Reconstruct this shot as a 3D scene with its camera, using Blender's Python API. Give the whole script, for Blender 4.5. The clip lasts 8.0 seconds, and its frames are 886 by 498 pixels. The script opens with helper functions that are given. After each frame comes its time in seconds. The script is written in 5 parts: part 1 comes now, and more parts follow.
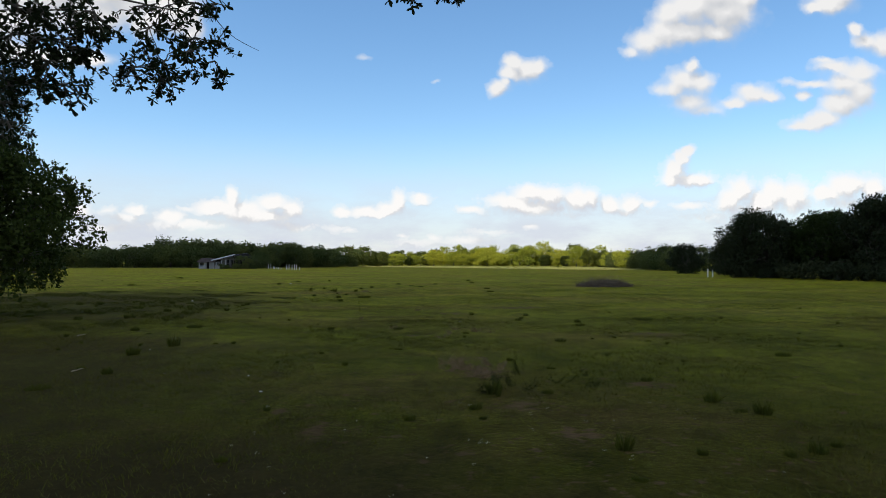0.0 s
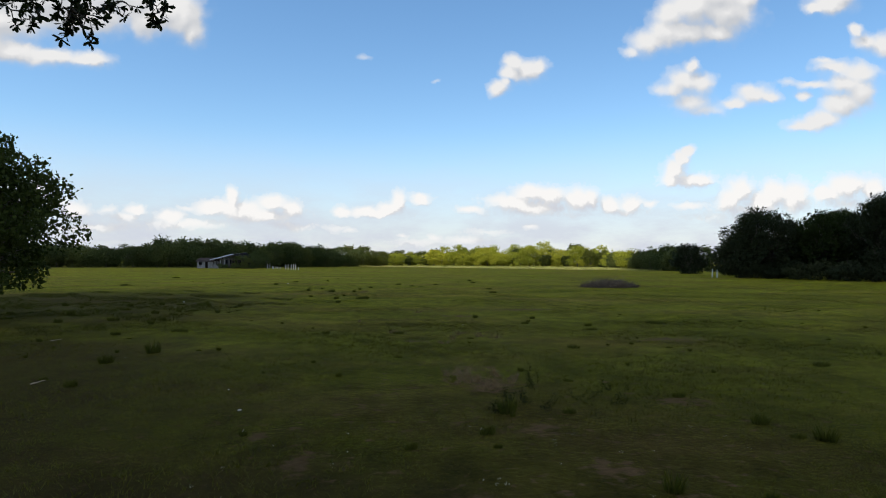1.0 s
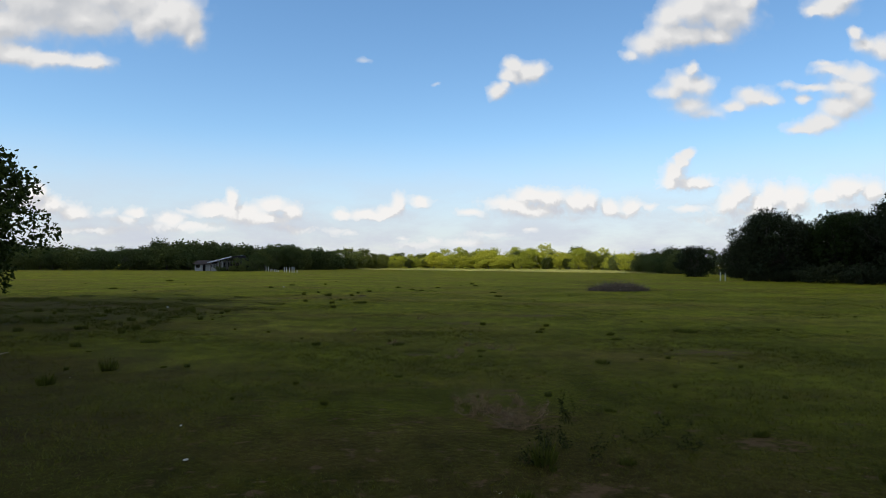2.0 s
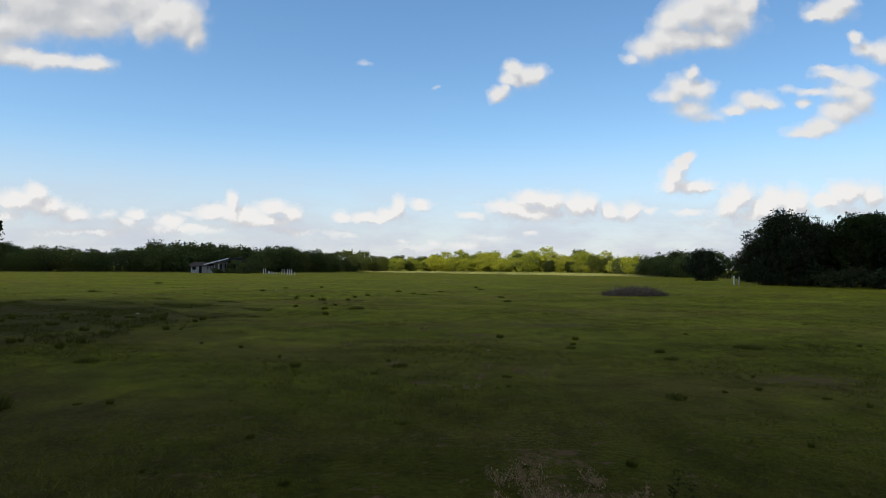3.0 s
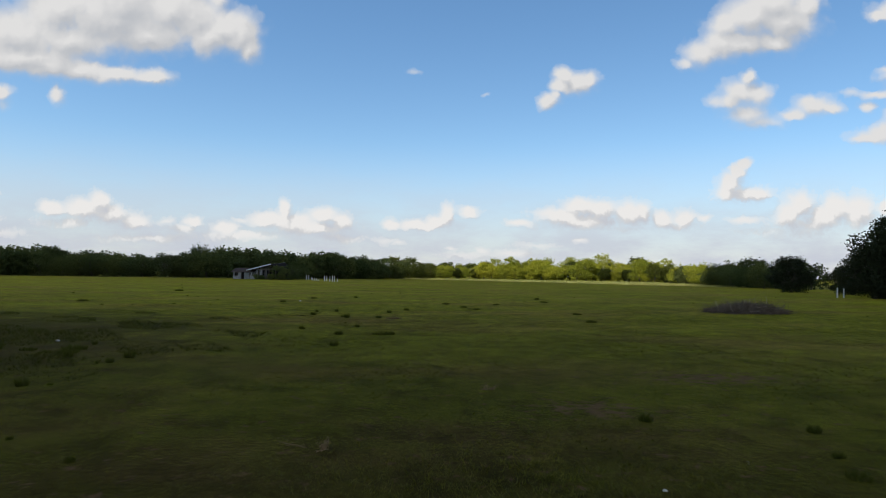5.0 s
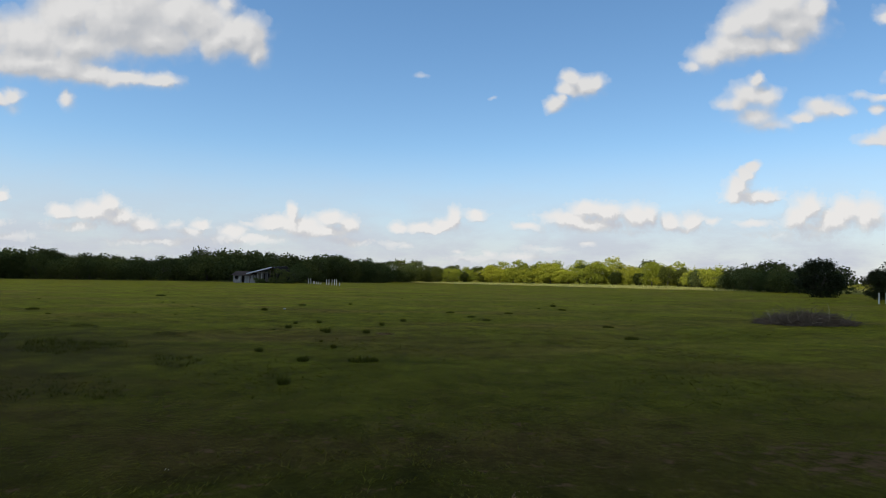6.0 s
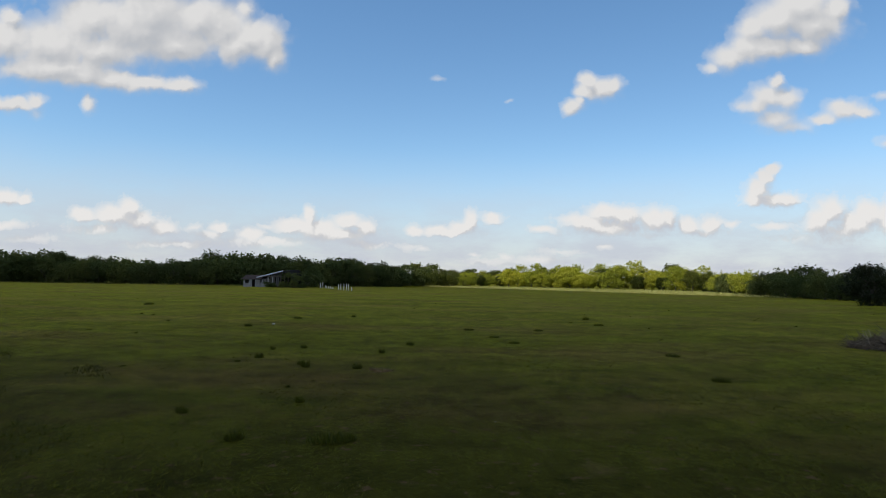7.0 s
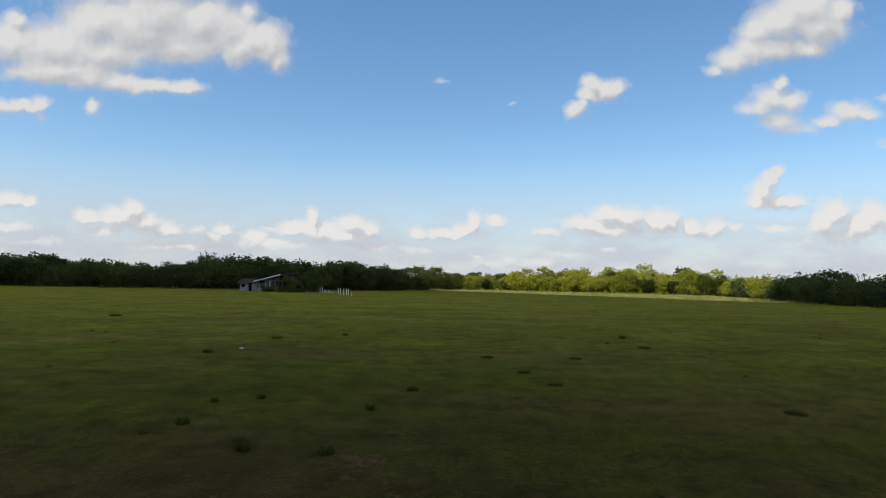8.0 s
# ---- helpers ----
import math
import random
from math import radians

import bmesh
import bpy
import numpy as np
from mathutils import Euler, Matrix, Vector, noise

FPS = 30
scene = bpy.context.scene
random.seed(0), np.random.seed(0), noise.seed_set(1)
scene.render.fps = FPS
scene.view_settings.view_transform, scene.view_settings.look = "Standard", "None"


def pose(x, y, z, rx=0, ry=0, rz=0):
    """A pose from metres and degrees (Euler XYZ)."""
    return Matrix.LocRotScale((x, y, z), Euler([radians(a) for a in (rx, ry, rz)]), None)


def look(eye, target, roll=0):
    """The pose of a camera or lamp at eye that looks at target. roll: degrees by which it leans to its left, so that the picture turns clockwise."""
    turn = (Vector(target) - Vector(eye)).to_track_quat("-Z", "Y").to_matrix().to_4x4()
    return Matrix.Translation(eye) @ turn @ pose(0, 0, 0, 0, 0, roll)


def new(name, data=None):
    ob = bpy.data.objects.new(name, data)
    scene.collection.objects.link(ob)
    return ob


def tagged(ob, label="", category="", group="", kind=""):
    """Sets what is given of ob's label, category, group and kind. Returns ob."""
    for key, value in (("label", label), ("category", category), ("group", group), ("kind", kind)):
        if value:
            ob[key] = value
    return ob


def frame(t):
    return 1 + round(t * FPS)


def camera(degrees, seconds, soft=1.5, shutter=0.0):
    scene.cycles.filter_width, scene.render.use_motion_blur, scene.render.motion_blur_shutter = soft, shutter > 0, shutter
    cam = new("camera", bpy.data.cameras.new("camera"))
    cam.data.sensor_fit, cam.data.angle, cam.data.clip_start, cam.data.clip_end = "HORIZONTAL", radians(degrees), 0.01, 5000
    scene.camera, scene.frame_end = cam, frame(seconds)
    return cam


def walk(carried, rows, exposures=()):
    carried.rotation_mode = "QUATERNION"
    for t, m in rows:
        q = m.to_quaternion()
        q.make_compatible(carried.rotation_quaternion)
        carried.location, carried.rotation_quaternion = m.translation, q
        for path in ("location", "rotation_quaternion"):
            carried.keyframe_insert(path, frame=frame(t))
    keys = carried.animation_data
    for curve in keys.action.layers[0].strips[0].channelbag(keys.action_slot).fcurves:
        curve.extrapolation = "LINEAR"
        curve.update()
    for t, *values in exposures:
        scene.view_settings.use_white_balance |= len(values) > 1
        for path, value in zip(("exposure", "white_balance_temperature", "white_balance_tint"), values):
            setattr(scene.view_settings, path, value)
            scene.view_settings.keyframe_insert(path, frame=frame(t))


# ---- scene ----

EXPO = 0.0
SKY_POWER, SKY_AIR, SKY_DUST = 0.15, 1.0, 0.2
# radiance of cloud in the sky's own units
CLOUD_LIGHT, CLOUD_MID, CLOUD_DARK, CLOUD_HAZE = (5.0, 4.97, 4.95), (4.25, 4.28, 4.36), (3.4, 3.53, 3.75), (3.68, 3.88, 4.48)

# ================= camera =================
cam = camera(67.0, 8.0, soft=0.8, shutter=0.2)
# seconds, eye, turn to the left, tilt up, lean
PATH = [
    (0, -0.714, 0.765, 1.813, -3.50, 1.10, 0.11),
    (0.5, -0.714, 1.305, 1.815, -3.50, 1.08, 0.13),
    (1, -0.714, 1.951, 1.810, -3.50, 1.09, 0.18),
    (1.5, -0.711, 2.822, 1.800, -3.50, 1.20, 0.16),
    (3, -0.776, 7.117, 1.736, -3.50, 1.58, 0.38),
    (3.5, -0.780, 9.086, 1.730, -3.50, 1.72, 0.48),
    (3.8, -0.780, 10.320, 1.739, -3.49, 1.81, 0.46),
    (3.9, -0.779, 10.736, 1.742, -3.44, 1.84, 0.46),
    (4, -0.779, 11.149, 1.745, -3.30, 1.88, 0.48),
    (4.1, -0.779, 11.557, 1.747, -2.76, 1.90, 0.52),
    (4.2, -0.779, 11.961, 1.748, -2.23, 1.93, 0.57),
    (4.3, -0.779, 12.367, 1.749, -1.70, 1.96, 0.63),
    (4.4, -0.778, 12.778, 1.750, -1.07, 1.99, 0.69),
    (4.5, -0.777, 13.201, 1.752, -0.41, 2.01, 0.73),
    (4.6, -0.774, 13.639, 1.752, 0.16, 2.04, 0.77),
    (4.7, -0.769, 14.092, 1.750, 0.45, 2.07, 0.79),
    (5.8, -0.679, 19.558, 1.756, 0.86, 2.40, 0.80),
    (5.9, -0.674, 20.055, 1.774, 1.05, 2.42, 0.81),
    (6, -0.671, 20.544, 1.797, 1.24, 2.44, 0.82),
    (6.5, -0.669, 22.960, 1.966, 2.13, 2.53, 0.91),
    (7, -0.815, 25.957, 2.112, 2.64, 2.67, 0.95),
    (7.5, -1.070, 29.134, 2.280, 2.91, 2.77, 0.99),
    (8, -1.376, 32.000, 2.509, 2.93, 2.86, 1.01),
]
walk(cam, [(t, pose(x, y, z, 90 + p, 0, yw) @ pose(0, 0, 0, 0, 0, r)) for t, x, y, z, yw, p, r in PATH],
     exposures=[(0.0, EXPO + 0.22), (1.5, EXPO + 0.14), (3.5, EXPO + 0.04), (8.0, EXPO - 0.06)])

# ================= sky and sun =================
TO_SUN = Vector((-0.65, -0.45, 1.0)).normalized()
sun = new("sun", bpy.data.lights.new("sun", "SUN"))
sun.data.energy, sun.data.angle, sun.data.color = 5.0, radians(0.53), (1.0, 0.95, 0.86)
sun.matrix_world = look(TO_SUN * 800, (0, 0, 0))

# clouds towards +y, clump by clump: x/y, z/y, half width, half height of the direction, and how thin
GREAT_CLOUD = [(-0.802, 0.361, 0.065, 0.044, 0), (-0.737, 0.366, 0.057, 0.042, 0), (-0.731, 0.399, 0.023, 0.02, 0), (-0.663, 0.357, 0.087, 0.05, 0), (-0.601, 0.397, 0.077, 0.054, 0), (-0.511, 0.401, 0.086, 0.063, 0), (-0.43, 0.392, 0.07, 0.054, 0), (-0.532, 0.469, 0.191, 0.054, 0), (-0.581, 0.346, 0.091, 0.034, 0), (-0.464, 0.356, 0.081, 0.034, 0), (-0.634, 0.321, 0.091, 0.022, 0)]
GREAT_CLOUD_BASE = [(-0.671, 0.321, 0.1, 0.027, 0), (-0.615, 0.309, 0.064, 0.021, 0), (-0.565, 0.303, 0.056, 0.02, 0), (-0.511, 0.296, 0.054, 0.017, 0), (-0.455, 0.293, 0.037, 0.015, 0), (-0.37, 0.356, 0.046, 0.034, 0), (-0.349, 0.37, 0.04, 0.034, 0), (-0.394, 0.383, 0.053, 0.045, 0), (-0.51, 0.379, 0.117, 0.054, 0), (-0.322, 0.363, 0.035, 0.039, 0), (-0.308, 0.339, 0.019, 0.027, 0), (-0.359, 0.412, 0.018, 0.023, 0.45)]
SMALL_CLOUDS = [(-0.759, 0.264, 0.039, 0.015, 0.15), (-0.718, 0.262, 0.046, 0.014, 0.15), (-0.685, 0.269, 0.018, 0.013, 0.25), (-0.685, 0.249, 0.02, 0.012, 0.75), (-0.6, 0.265, 0.014, 0.02, 0.4), (-0.716, 0.307, 0.026, 0.006, 0.75), (-0.059, 0.304, 0.019, 0.007, 0.85), (0.05, 0.271, 0.008, 0.006, 0.85)]
LONE_CLOUD = [(0.168, 0.301, 0.02, 0.016, 0), (0.189, 0.291, 0.032, 0.018, 0), (0.204, 0.292, 0.015, 0.017, 0), (0.166, 0.285, 0.022, 0.013, 0.1), (0.144, 0.261, 0.019, 0.015, 0.25), (0.154, 0.271, 0.013, 0.01, 0.45)]
RIGHT_CLOUD = [(0.413, 0.38, 0.034, 0.028, 0.15), (0.449, 0.394, 0.054, 0.037, 0.1), (0.503, 0.387, 0.052, 0.039, 0), (0.481, 0.417, 0.054, 0.036, 0), (0.531, 0.41, 0.024, 0.028, 0), (0.378, 0.339, 0.039, 0.022, 0.35), (0.436, 0.354, 0.049, 0.021, 0.2), (0.404, 0.353, 0.036, 0.025, 0.2), (0.485, 0.355, 0.036, 0.018, 0.15), (0.351, 0.323, 0.021, 0.012, 0.55)]
SIDE_CLOUDS = [(0.668, 0.405, 0.041, 0.02, 0), (0.686, 0.418, 0.028, 0.016, 0), (0.64, 0.398, 0.024, 0.011, 0.2), (0.709, 0.365, 0.012, 0.013, 0.15), (0.722, 0.347, 0.024, 0.016, 0.3), (0.755, 0.341, 0.039, 0.022, 0.25), (0.445, 0.301, 0.015, 0.014, 0.1), (0.431, 0.279, 0.032, 0.023, 0.35), (0.458, 0.275, 0.029, 0.023, 0.4), (0.418, 0.265, 0.027, 0.016, 0.4), (0.44, 0.248, 0.043, 0.021, 0.5), (0.462, 0.234, 0.047, 0.014, 0.65), (0.395, 0.265, 0.021, 0.011, 0.65), (0.543, 0.26, 0.034, 0.018, 0.35), (0.534, 0.267, 0.018, 0.011, 0.35), (0.566, 0.256, 0.023, 0.013, 0.4), (0.512, 0.246, 0.027, 0.011, 0.35), (0.621, 0.259, 0.018, 0.01, 0.4), (0.598, 0.279, 0.022, 0.01, 0.75)]
BROKEN_CLOUD = [(0.694, 0.281, 0.046, 0.025, 0.35), (0.713, 0.299, 0.039, 0.02, 0.4), (0.676, 0.305, 0.042, 0.012, 0.4), (0.658, 0.313, 0.029, 0.007, 0.55), (0.684, 0.245, 0.042, 0.027, 0.2), (0.652, 0.222, 0.038, 0.018, 0.25), (0.629, 0.213, 0.036, 0.014, 0.35), (0.611, 0.211, 0.024, 0.007, 0.5), (0.717, 0.264, 0.031, 0.032, 0.35), (0.639, 0.277, 0.038, 0.008, 0.5)]
HOOKED_CLOUD = [(0.438, 0.172, 0.013, 0.011, 0.1), (0.428, 0.16, 0.015, 0.015, 0.1), (0.418, 0.141, 0.022, 0.022, 0.1), (0.438, 0.125, 0.044, 0.015, 0.15), (0.46, 0.124, 0.023, 0.012, 0.2), (0.414, 0.126, 0.021, 0.015, 0.15)]
LOW_RIGHT = [(0.521, 0.11, 0.026, 0.025, 0), (0.504, 0.093, 0.026, 0.025, 0.1), (0.574, 0.106, 0.026, 0.025, 0), (0.554, 0.092, 0.029, 0.02, 0.15), (0.538, 0.083, 0.051, 0.016, 0.53), (0.53, 0.069, 0.08, 0.013, 0.73), (0.606, 0.101, 0.032, 0.029, 0.1), (0.438, 0.087, 0.032, 0.007, 0.58), (0.458, 0.071, 0.048, 0.008, 0.78), (0.692, 0.118, 0.04, 0.023, 0), (0.658, 0.107, 0.029, 0.017, 0.1), (0.734, 0.113, 0.026, 0.022, 0.1), (0.692, 0.092, 0.082, 0.014, 0.68)]
LOW_MIDDLE = [(0.192, 0.103, 0.033, 0.015, 0.2), (0.221, 0.098, 0.038, 0.019, 0), (0.269, 0.094, 0.026, 0.02, 0), (0.287, 0.094, 0.015, 0.019, 0), (0.171, 0.089, 0.043, 0.014, 0.1), (0.201, 0.082, 0.068, 0.014, 0.15), (0.101, 0.078, 0.027, 0.008, 0.48), (0.147, 0.093, 0.035, 0.01, 0.58), (0.316, 0.086, 0.018, 0.015, 0.05), (0.348, 0.088, 0.021, 0.014, 0.05), (0.377, 0.089, 0.016, 0.007, 0.53), (0.336, 0.077, 0.052, 0.008, 0.58), (0.238, 0.072, 0.099, 0.008, 0.78), (0.192, 0.055, 0.017, 0.007, 0.63), (0.13, 0.045, 0.05, 0.007, 0.83)]
LOW_LINE = [(-0.006, 0.088, 0.014, 0.021, 0), (-0.019, 0.078, 0.021, 0.014, 0), (-0.055, 0.075, 0.025, 0.01, 0.05), (-0.089, 0.074, 0.017, 0.008, 0.1), (-0.038, 0.072, 0.046, 0.007, 0.2), (0.028, 0.094, 0.019, 0.01, 0.15), (0.047, 0.035, 0.017, 0.008, 0.68), (0.001, 0.039, 0.011, 0.005, 0.68), (0.097, 0.031, 0.045, 0.008, 0.68), (-0.076, 0.045, 0.017, 0.005, 0.73), (0.022, 0.027, 0.05, 0.007, 0.78)]
LOW_LEFT = [(-0.724, 0.115, 0.031, 0.015, 0), (-0.695, 0.114, 0.014, 0.012, 0.1), (-0.727, 0.074, 0.054, 0.009, 0.58), (-0.601, 0.092, 0.025, 0.013, 0.05), (-0.53, 0.103, 0.02, 0.02, 0), (-0.55, 0.09, 0.046, 0.019, 0.05), (-0.514, 0.084, 0.037, 0.019, 0.1), (-0.478, 0.073, 0.028, 0.014, 0.25), (-0.569, 0.071, 0.064, 0.013, 0.58), (-0.685, 0.054, 0.081, 0.009, 0.78), (-0.427, 0.075, 0.021, 0.007, 0.68), (-0.386, 0.074, 0.016, 0.01, 0.2), (-0.4, 0.062, 0.037, 0.009, 0.58), (-0.444, 0.048, 0.132, 0.011, 0.68)]
LOW_HEAP = [(-0.339, 0.065, 0.024, 0.01, 0.2), (-0.317, 0.077, 0.021, 0.007, 0.68), (-0.277, 0.078, 0.035, 0.015, 0.05), (-0.25, 0.092, 0.011, 0.02, 0.05), (-0.242, 0.076, 0.048, 0.017, 0), (-0.192, 0.086, 0.026, 0.015, 0.15), (-0.164, 0.077, 0.019, 0.016, 0.05), (-0.209, 0.066, 0.062, 0.013, 0.2), (-0.312, 0.054, 0.096, 0.01, 0.58), (-0.17, 0.052, 0.055, 0.01, 0.58), (-0.097, 0.05, 0.034, 0.007, 0.78)]
CLOUDS = [GREAT_CLOUD, GREAT_CLOUD_BASE, SMALL_CLOUDS, LONE_CLOUD, RIGHT_CLOUD, SIDE_CLOUDS, BROKEN_CLOUD, HOOKED_CLOUD, LOW_RIGHT, LOW_MIDDLE, LOW_LINE, LOW_LEFT, LOW_HEAP]


def link(tree, a, b):
    tree.links.new(a, b)


def cover_group():
    """How far a direction lies inside the clumps of cloud: 1 at a clump's middle, 0 on its rim."""
    g = bpy.data.node_groups.new("cloud_cover", "ShaderNodeTree")
    g.interface.new_socket("Vector", in_out="INPUT", socket_type="NodeSocketVector")
    g.interface.new_socket("Cover", in_out="OUTPUT", socket_type="NodeSocketFloat")
    n = g.nodes
    gi, go = n.new("NodeGroupInput"), n.new("NodeGroupOutput")
    parts = n.new("ShaderNodeSeparateXYZ")
    link(g, gi.outputs[0], parts.inputs[0])
    last = None
    for cloud in CLOUDS:
        for u, v, a, b, thin in cloud:
            # one clump after the other: the third number carries what is found so far, and the scale drops it
            at = n.new("ShaderNodeCombineXYZ")
            link(g, parts.outputs[0], at.inputs[0])
            link(g, parts.outputs[1], at.inputs[1])
            if last is not None:
                link(g, last, at.inputs[2])
            mp = n.new("ShaderNodeMapping")
            mp.vector_type = "POINT"
            mp.inputs["Location"].default_value = (-u / a, -v / b, thin)
            mp.inputs["Scale"].default_value = (1 / a, 1 / b, 0)
            link(g, at.outputs[0], mp.inputs["Vector"])
            ln = n.new("ShaderNodeVectorMath")
            ln.operation = "LENGTH"
            link(g, mp.outputs[0], ln.inputs[0])
            if last is None:
                last = ln.outputs["Value"]
            else:
                mn = n.new("ShaderNodeMath")
                mn.operation = "SMOOTH_MIN"
                mn.inputs[2].default_value = 0.45
                link(g, last, mn.inputs[0])
                link(g, ln.outputs["Value"], mn.inputs[1])
                last = mn.outputs[0]
    sub = n.new("ShaderNodeMath")
    sub.operation = "SUBTRACT"
    sub.inputs[0].default_value = 1.0
    link(g, last, sub.inputs[1])
    link(g, sub.outputs[0], go.inputs[0])
    return g


def make_world():
    world = bpy.data.worlds.new("sky")
    scene.world = world
    world.use_nodes = True
    nt = world.node_tree
    n = nt.nodes
    n.clear()

    def math_node(op, a=None, b=None, c=None):
        m = n.new("ShaderNodeMath")
        m.operation = op
        for k, val in enumerate((a, b, c)):
            if val is None:
                continue
            if isinstance(val, (int, float)):
                m.inputs[k].default_value = val
            else:
                link(nt, val, m.inputs[k])
        return m.outputs[0]

    def mixed(fac, a, b):
        m = n.new("ShaderNodeMix")
        m.data_type = "RGBA"
        for k, val in ((0, fac), (6, a), (7, b)):
            if isinstance(val, (int, float, tuple)):
                m.inputs[k].default_value = val
            else:
                link(nt, val, m.inputs[k])
        return m.outputs[2]

    sky = n.new("ShaderNodeTexSky")
    sky.sky_type = "NISHITA"
    sky.sun_disc = False
    sky.sun_elevation = math.asin(TO_SUN.z)
    sky.sun_rotation = math.atan2(TO_SUN.x, TO_SUN.y)
    sky.altitude, sky.air_density, sky.dust_density, sky.ozone_density = 0, SKY_AIR, SKY_DUST, 2.6

    blue = n.new("ShaderNodeHueSaturation")
    blue.inputs["Saturation"].default_value, blue.inputs["Value"].default_value = 1.14, 1.05
    blue.inputs["Hue"].default_value = 0.4965
    link(nt, sky.outputs[0], blue.inputs["Color"])

    co = n.new("ShaderNodeTexCoord")
    sep = n.new("ShaderNodeSeparateXYZ")
    link(nt, co.outputs["Generated"], sep.inputs[0])
    ahead = math_node("MAXIMUM", sep.outputs[1], 0.05)
    u = math_node("DIVIDE", sep.outputs[0], ahead)
    v = math_node("DIVIDE", sep.outputs[2], ahead)
    uv = n.new("ShaderNodeCombineXYZ")
    link(nt, u, uv.inputs[0])
    link(nt, v, uv.inputs[1])

    def noise_tex(vec, scale, detail, rough=0.55, stretch=(1, 1, 1)):
        mp = n.new("ShaderNodeMapping")
        mp.inputs["Scale"].default_value = stretch
        link(nt, vec, mp.inputs["Vector"])
        t = n.new("ShaderNodeTexNoise")
        t.inputs["Scale"].default_value, t.inputs["Detail"].default_value, t.inputs["Roughness"].default_value = scale, detail, rough
        link(nt, mp.outputs[0], t.inputs["Vector"])
        return t

    def knobs(vec, scale):
        t = n.new("ShaderNodeTexVoronoi")
        t.feature, t.voronoi_dimensions = "SMOOTH_F1", "2D"
        t.inputs["Scale"].default_value, t.inputs["Smoothness"].default_value = scale, 0.35
        link(nt, vec, t.inputs["Vector"])
        return math_node("SUBTRACT", 0.40, t.outputs["Distance"])

    def shifted(vec, dx, dy):
        s = n.new("ShaderNodeVectorMath")
        s.operation = "ADD"
        s.inputs[1].default_value = (dx, dy, 0)
        link(nt, vec, s.inputs[0])
        return s.outputs[0]

    # ragged rims: the direction is pushed about by a noise
    warp = noise_tex(uv.outputs[0], 34, 3, 0.55)
    off = n.new("ShaderNodeVectorMath")
    off.operation = "MULTIPLY_ADD"
    off.inputs[1].default_value = (0.022, 0.018, 0)
    link(nt, warp.outputs["Color"], off.inputs[0])
    link(nt, shifted(uv.outputs[0], -0.011, -0.009), off.inputs[2])

    group = cover_group()

    def smooth(value, lo, hi, to0=0.0, to1=1.0):
        m = n.new("ShaderNodeMapRange")
        m.interpolation_type = "SMOOTHSTEP"
        m.inputs["From Min"].default_value, m.inputs["From Max"].default_value = lo, hi
        m.inputs["To Min"].default_value, m.inputs["To Max"].default_value = to0, to1
        link(nt, value, m.inputs["Value"])
        return m.outputs[0]

    distant = smooth(v, 0.20, 0.12)

    def density(vec):
        """How thick the cloud is: clumps with broad knobs, and the same with a fine curl."""
        here = n.new("ShaderNodeGroup")
        here.node_tree = group
        link(nt, vec, here.inputs[0])
        body = math_node("ADD", here.outputs[0], 0.26)
        shape = math_node("MULTIPLY_ADD", knobs(vec, 34), 0.34, body)
        d = math_node("MULTIPLY_ADD", knobs(vec, 80), 0.22, shape)
        # the far clouds near the horizon show smaller knobs
        d = math_node("MULTIPLY_ADD", math_node("MULTIPLY", knobs(vec, 170), distant), 0.34, d)
        return body, d, math_node("MULTIPLY_ADD", math_node("SUBTRACT", noise_tex(vec, 30, 6, 0.55).outputs["Fac"], 0.5), 0.5, d)

    body, shape, thick = density(off.outputs[0])
    body_up, sunward, _ = density(shifted(off.outputs[0], -0.008, 0.015))
    # heads towards the sun have firm rims, bellies fray out
    lit = math_node("MULTIPLY_ADD", math_node("SUBTRACT", body, body_up), 0.7, math_node("MULTIPLY", math_node("SUBTRACT", shape, sunward), 0.5))
    edge = n.new("ShaderNodeMix")
    link(nt, smooth(lit, -0.28, 0.20), edge.inputs[0])
    link(nt, smooth(thick, -0.12, 0.85), edge.inputs[2])
    link(nt, smooth(thick, -0.05, 0.30), edge.inputs[3])
    cloud_fac = math_node("MULTIPLY", edge.outputs[0], smooth(body, 0.20, 0.80, 0.28, 1.0))
    # sunlit heads, grey bellies
    broad, broad_up = noise_tex(uv.outputs[0], 8, 2, 0.5), noise_tex(shifted(uv.outputs[0], -0.015, 0.035), 8, 2, 0.5)
    heaps = math_node("MULTIPLY", math_node("SUBTRACT", broad.outputs["Fac"], broad_up.outputs["Fac"]), 1.5)
    face = math_node("ADD", math_node("MULTIPLY", lit, 0.8), heaps)
    belly = mixed(distant, (*CLOUD_DARK, 1), (3.75, 3.88, 4.22, 1))
    crest = mixed(distant, (*CLOUD_LIGHT, 1), (5.6, 5.5, 5.4, 1))
    body_colour = mixed(smooth(face, -0.42, 0.06), belly, (*CLOUD_MID, 1))
    cloud_colour = mixed(smooth(face, -0.04, 0.36), body_colour, crest)

    # thin layered cloud low over the horizon, all round
    low = noise_tex(co.outputs["Generated"], 8, 6, 0.6, (1, 1, 3))
    low_fac = n.new("ShaderNodeMapRange")
    low_fac.interpolation_type = "SMOOTHSTEP"
    low_fac.inputs["From Min"].default_value, low_fac.inputs["From Max"].default_value = 0.30, 0.66
    link(nt, low.outputs["Fac"], low_fac.inputs["Value"])
    band = n.new("ShaderNodeMapRange")
    band.interpolation_type = "SMOOTHSTEP"
    band.inputs["From Min"].default_value, band.inputs["From Max"].default_value = 0.20, 0.02
    link(nt, sep.outputs[2], band.inputs["Value"])
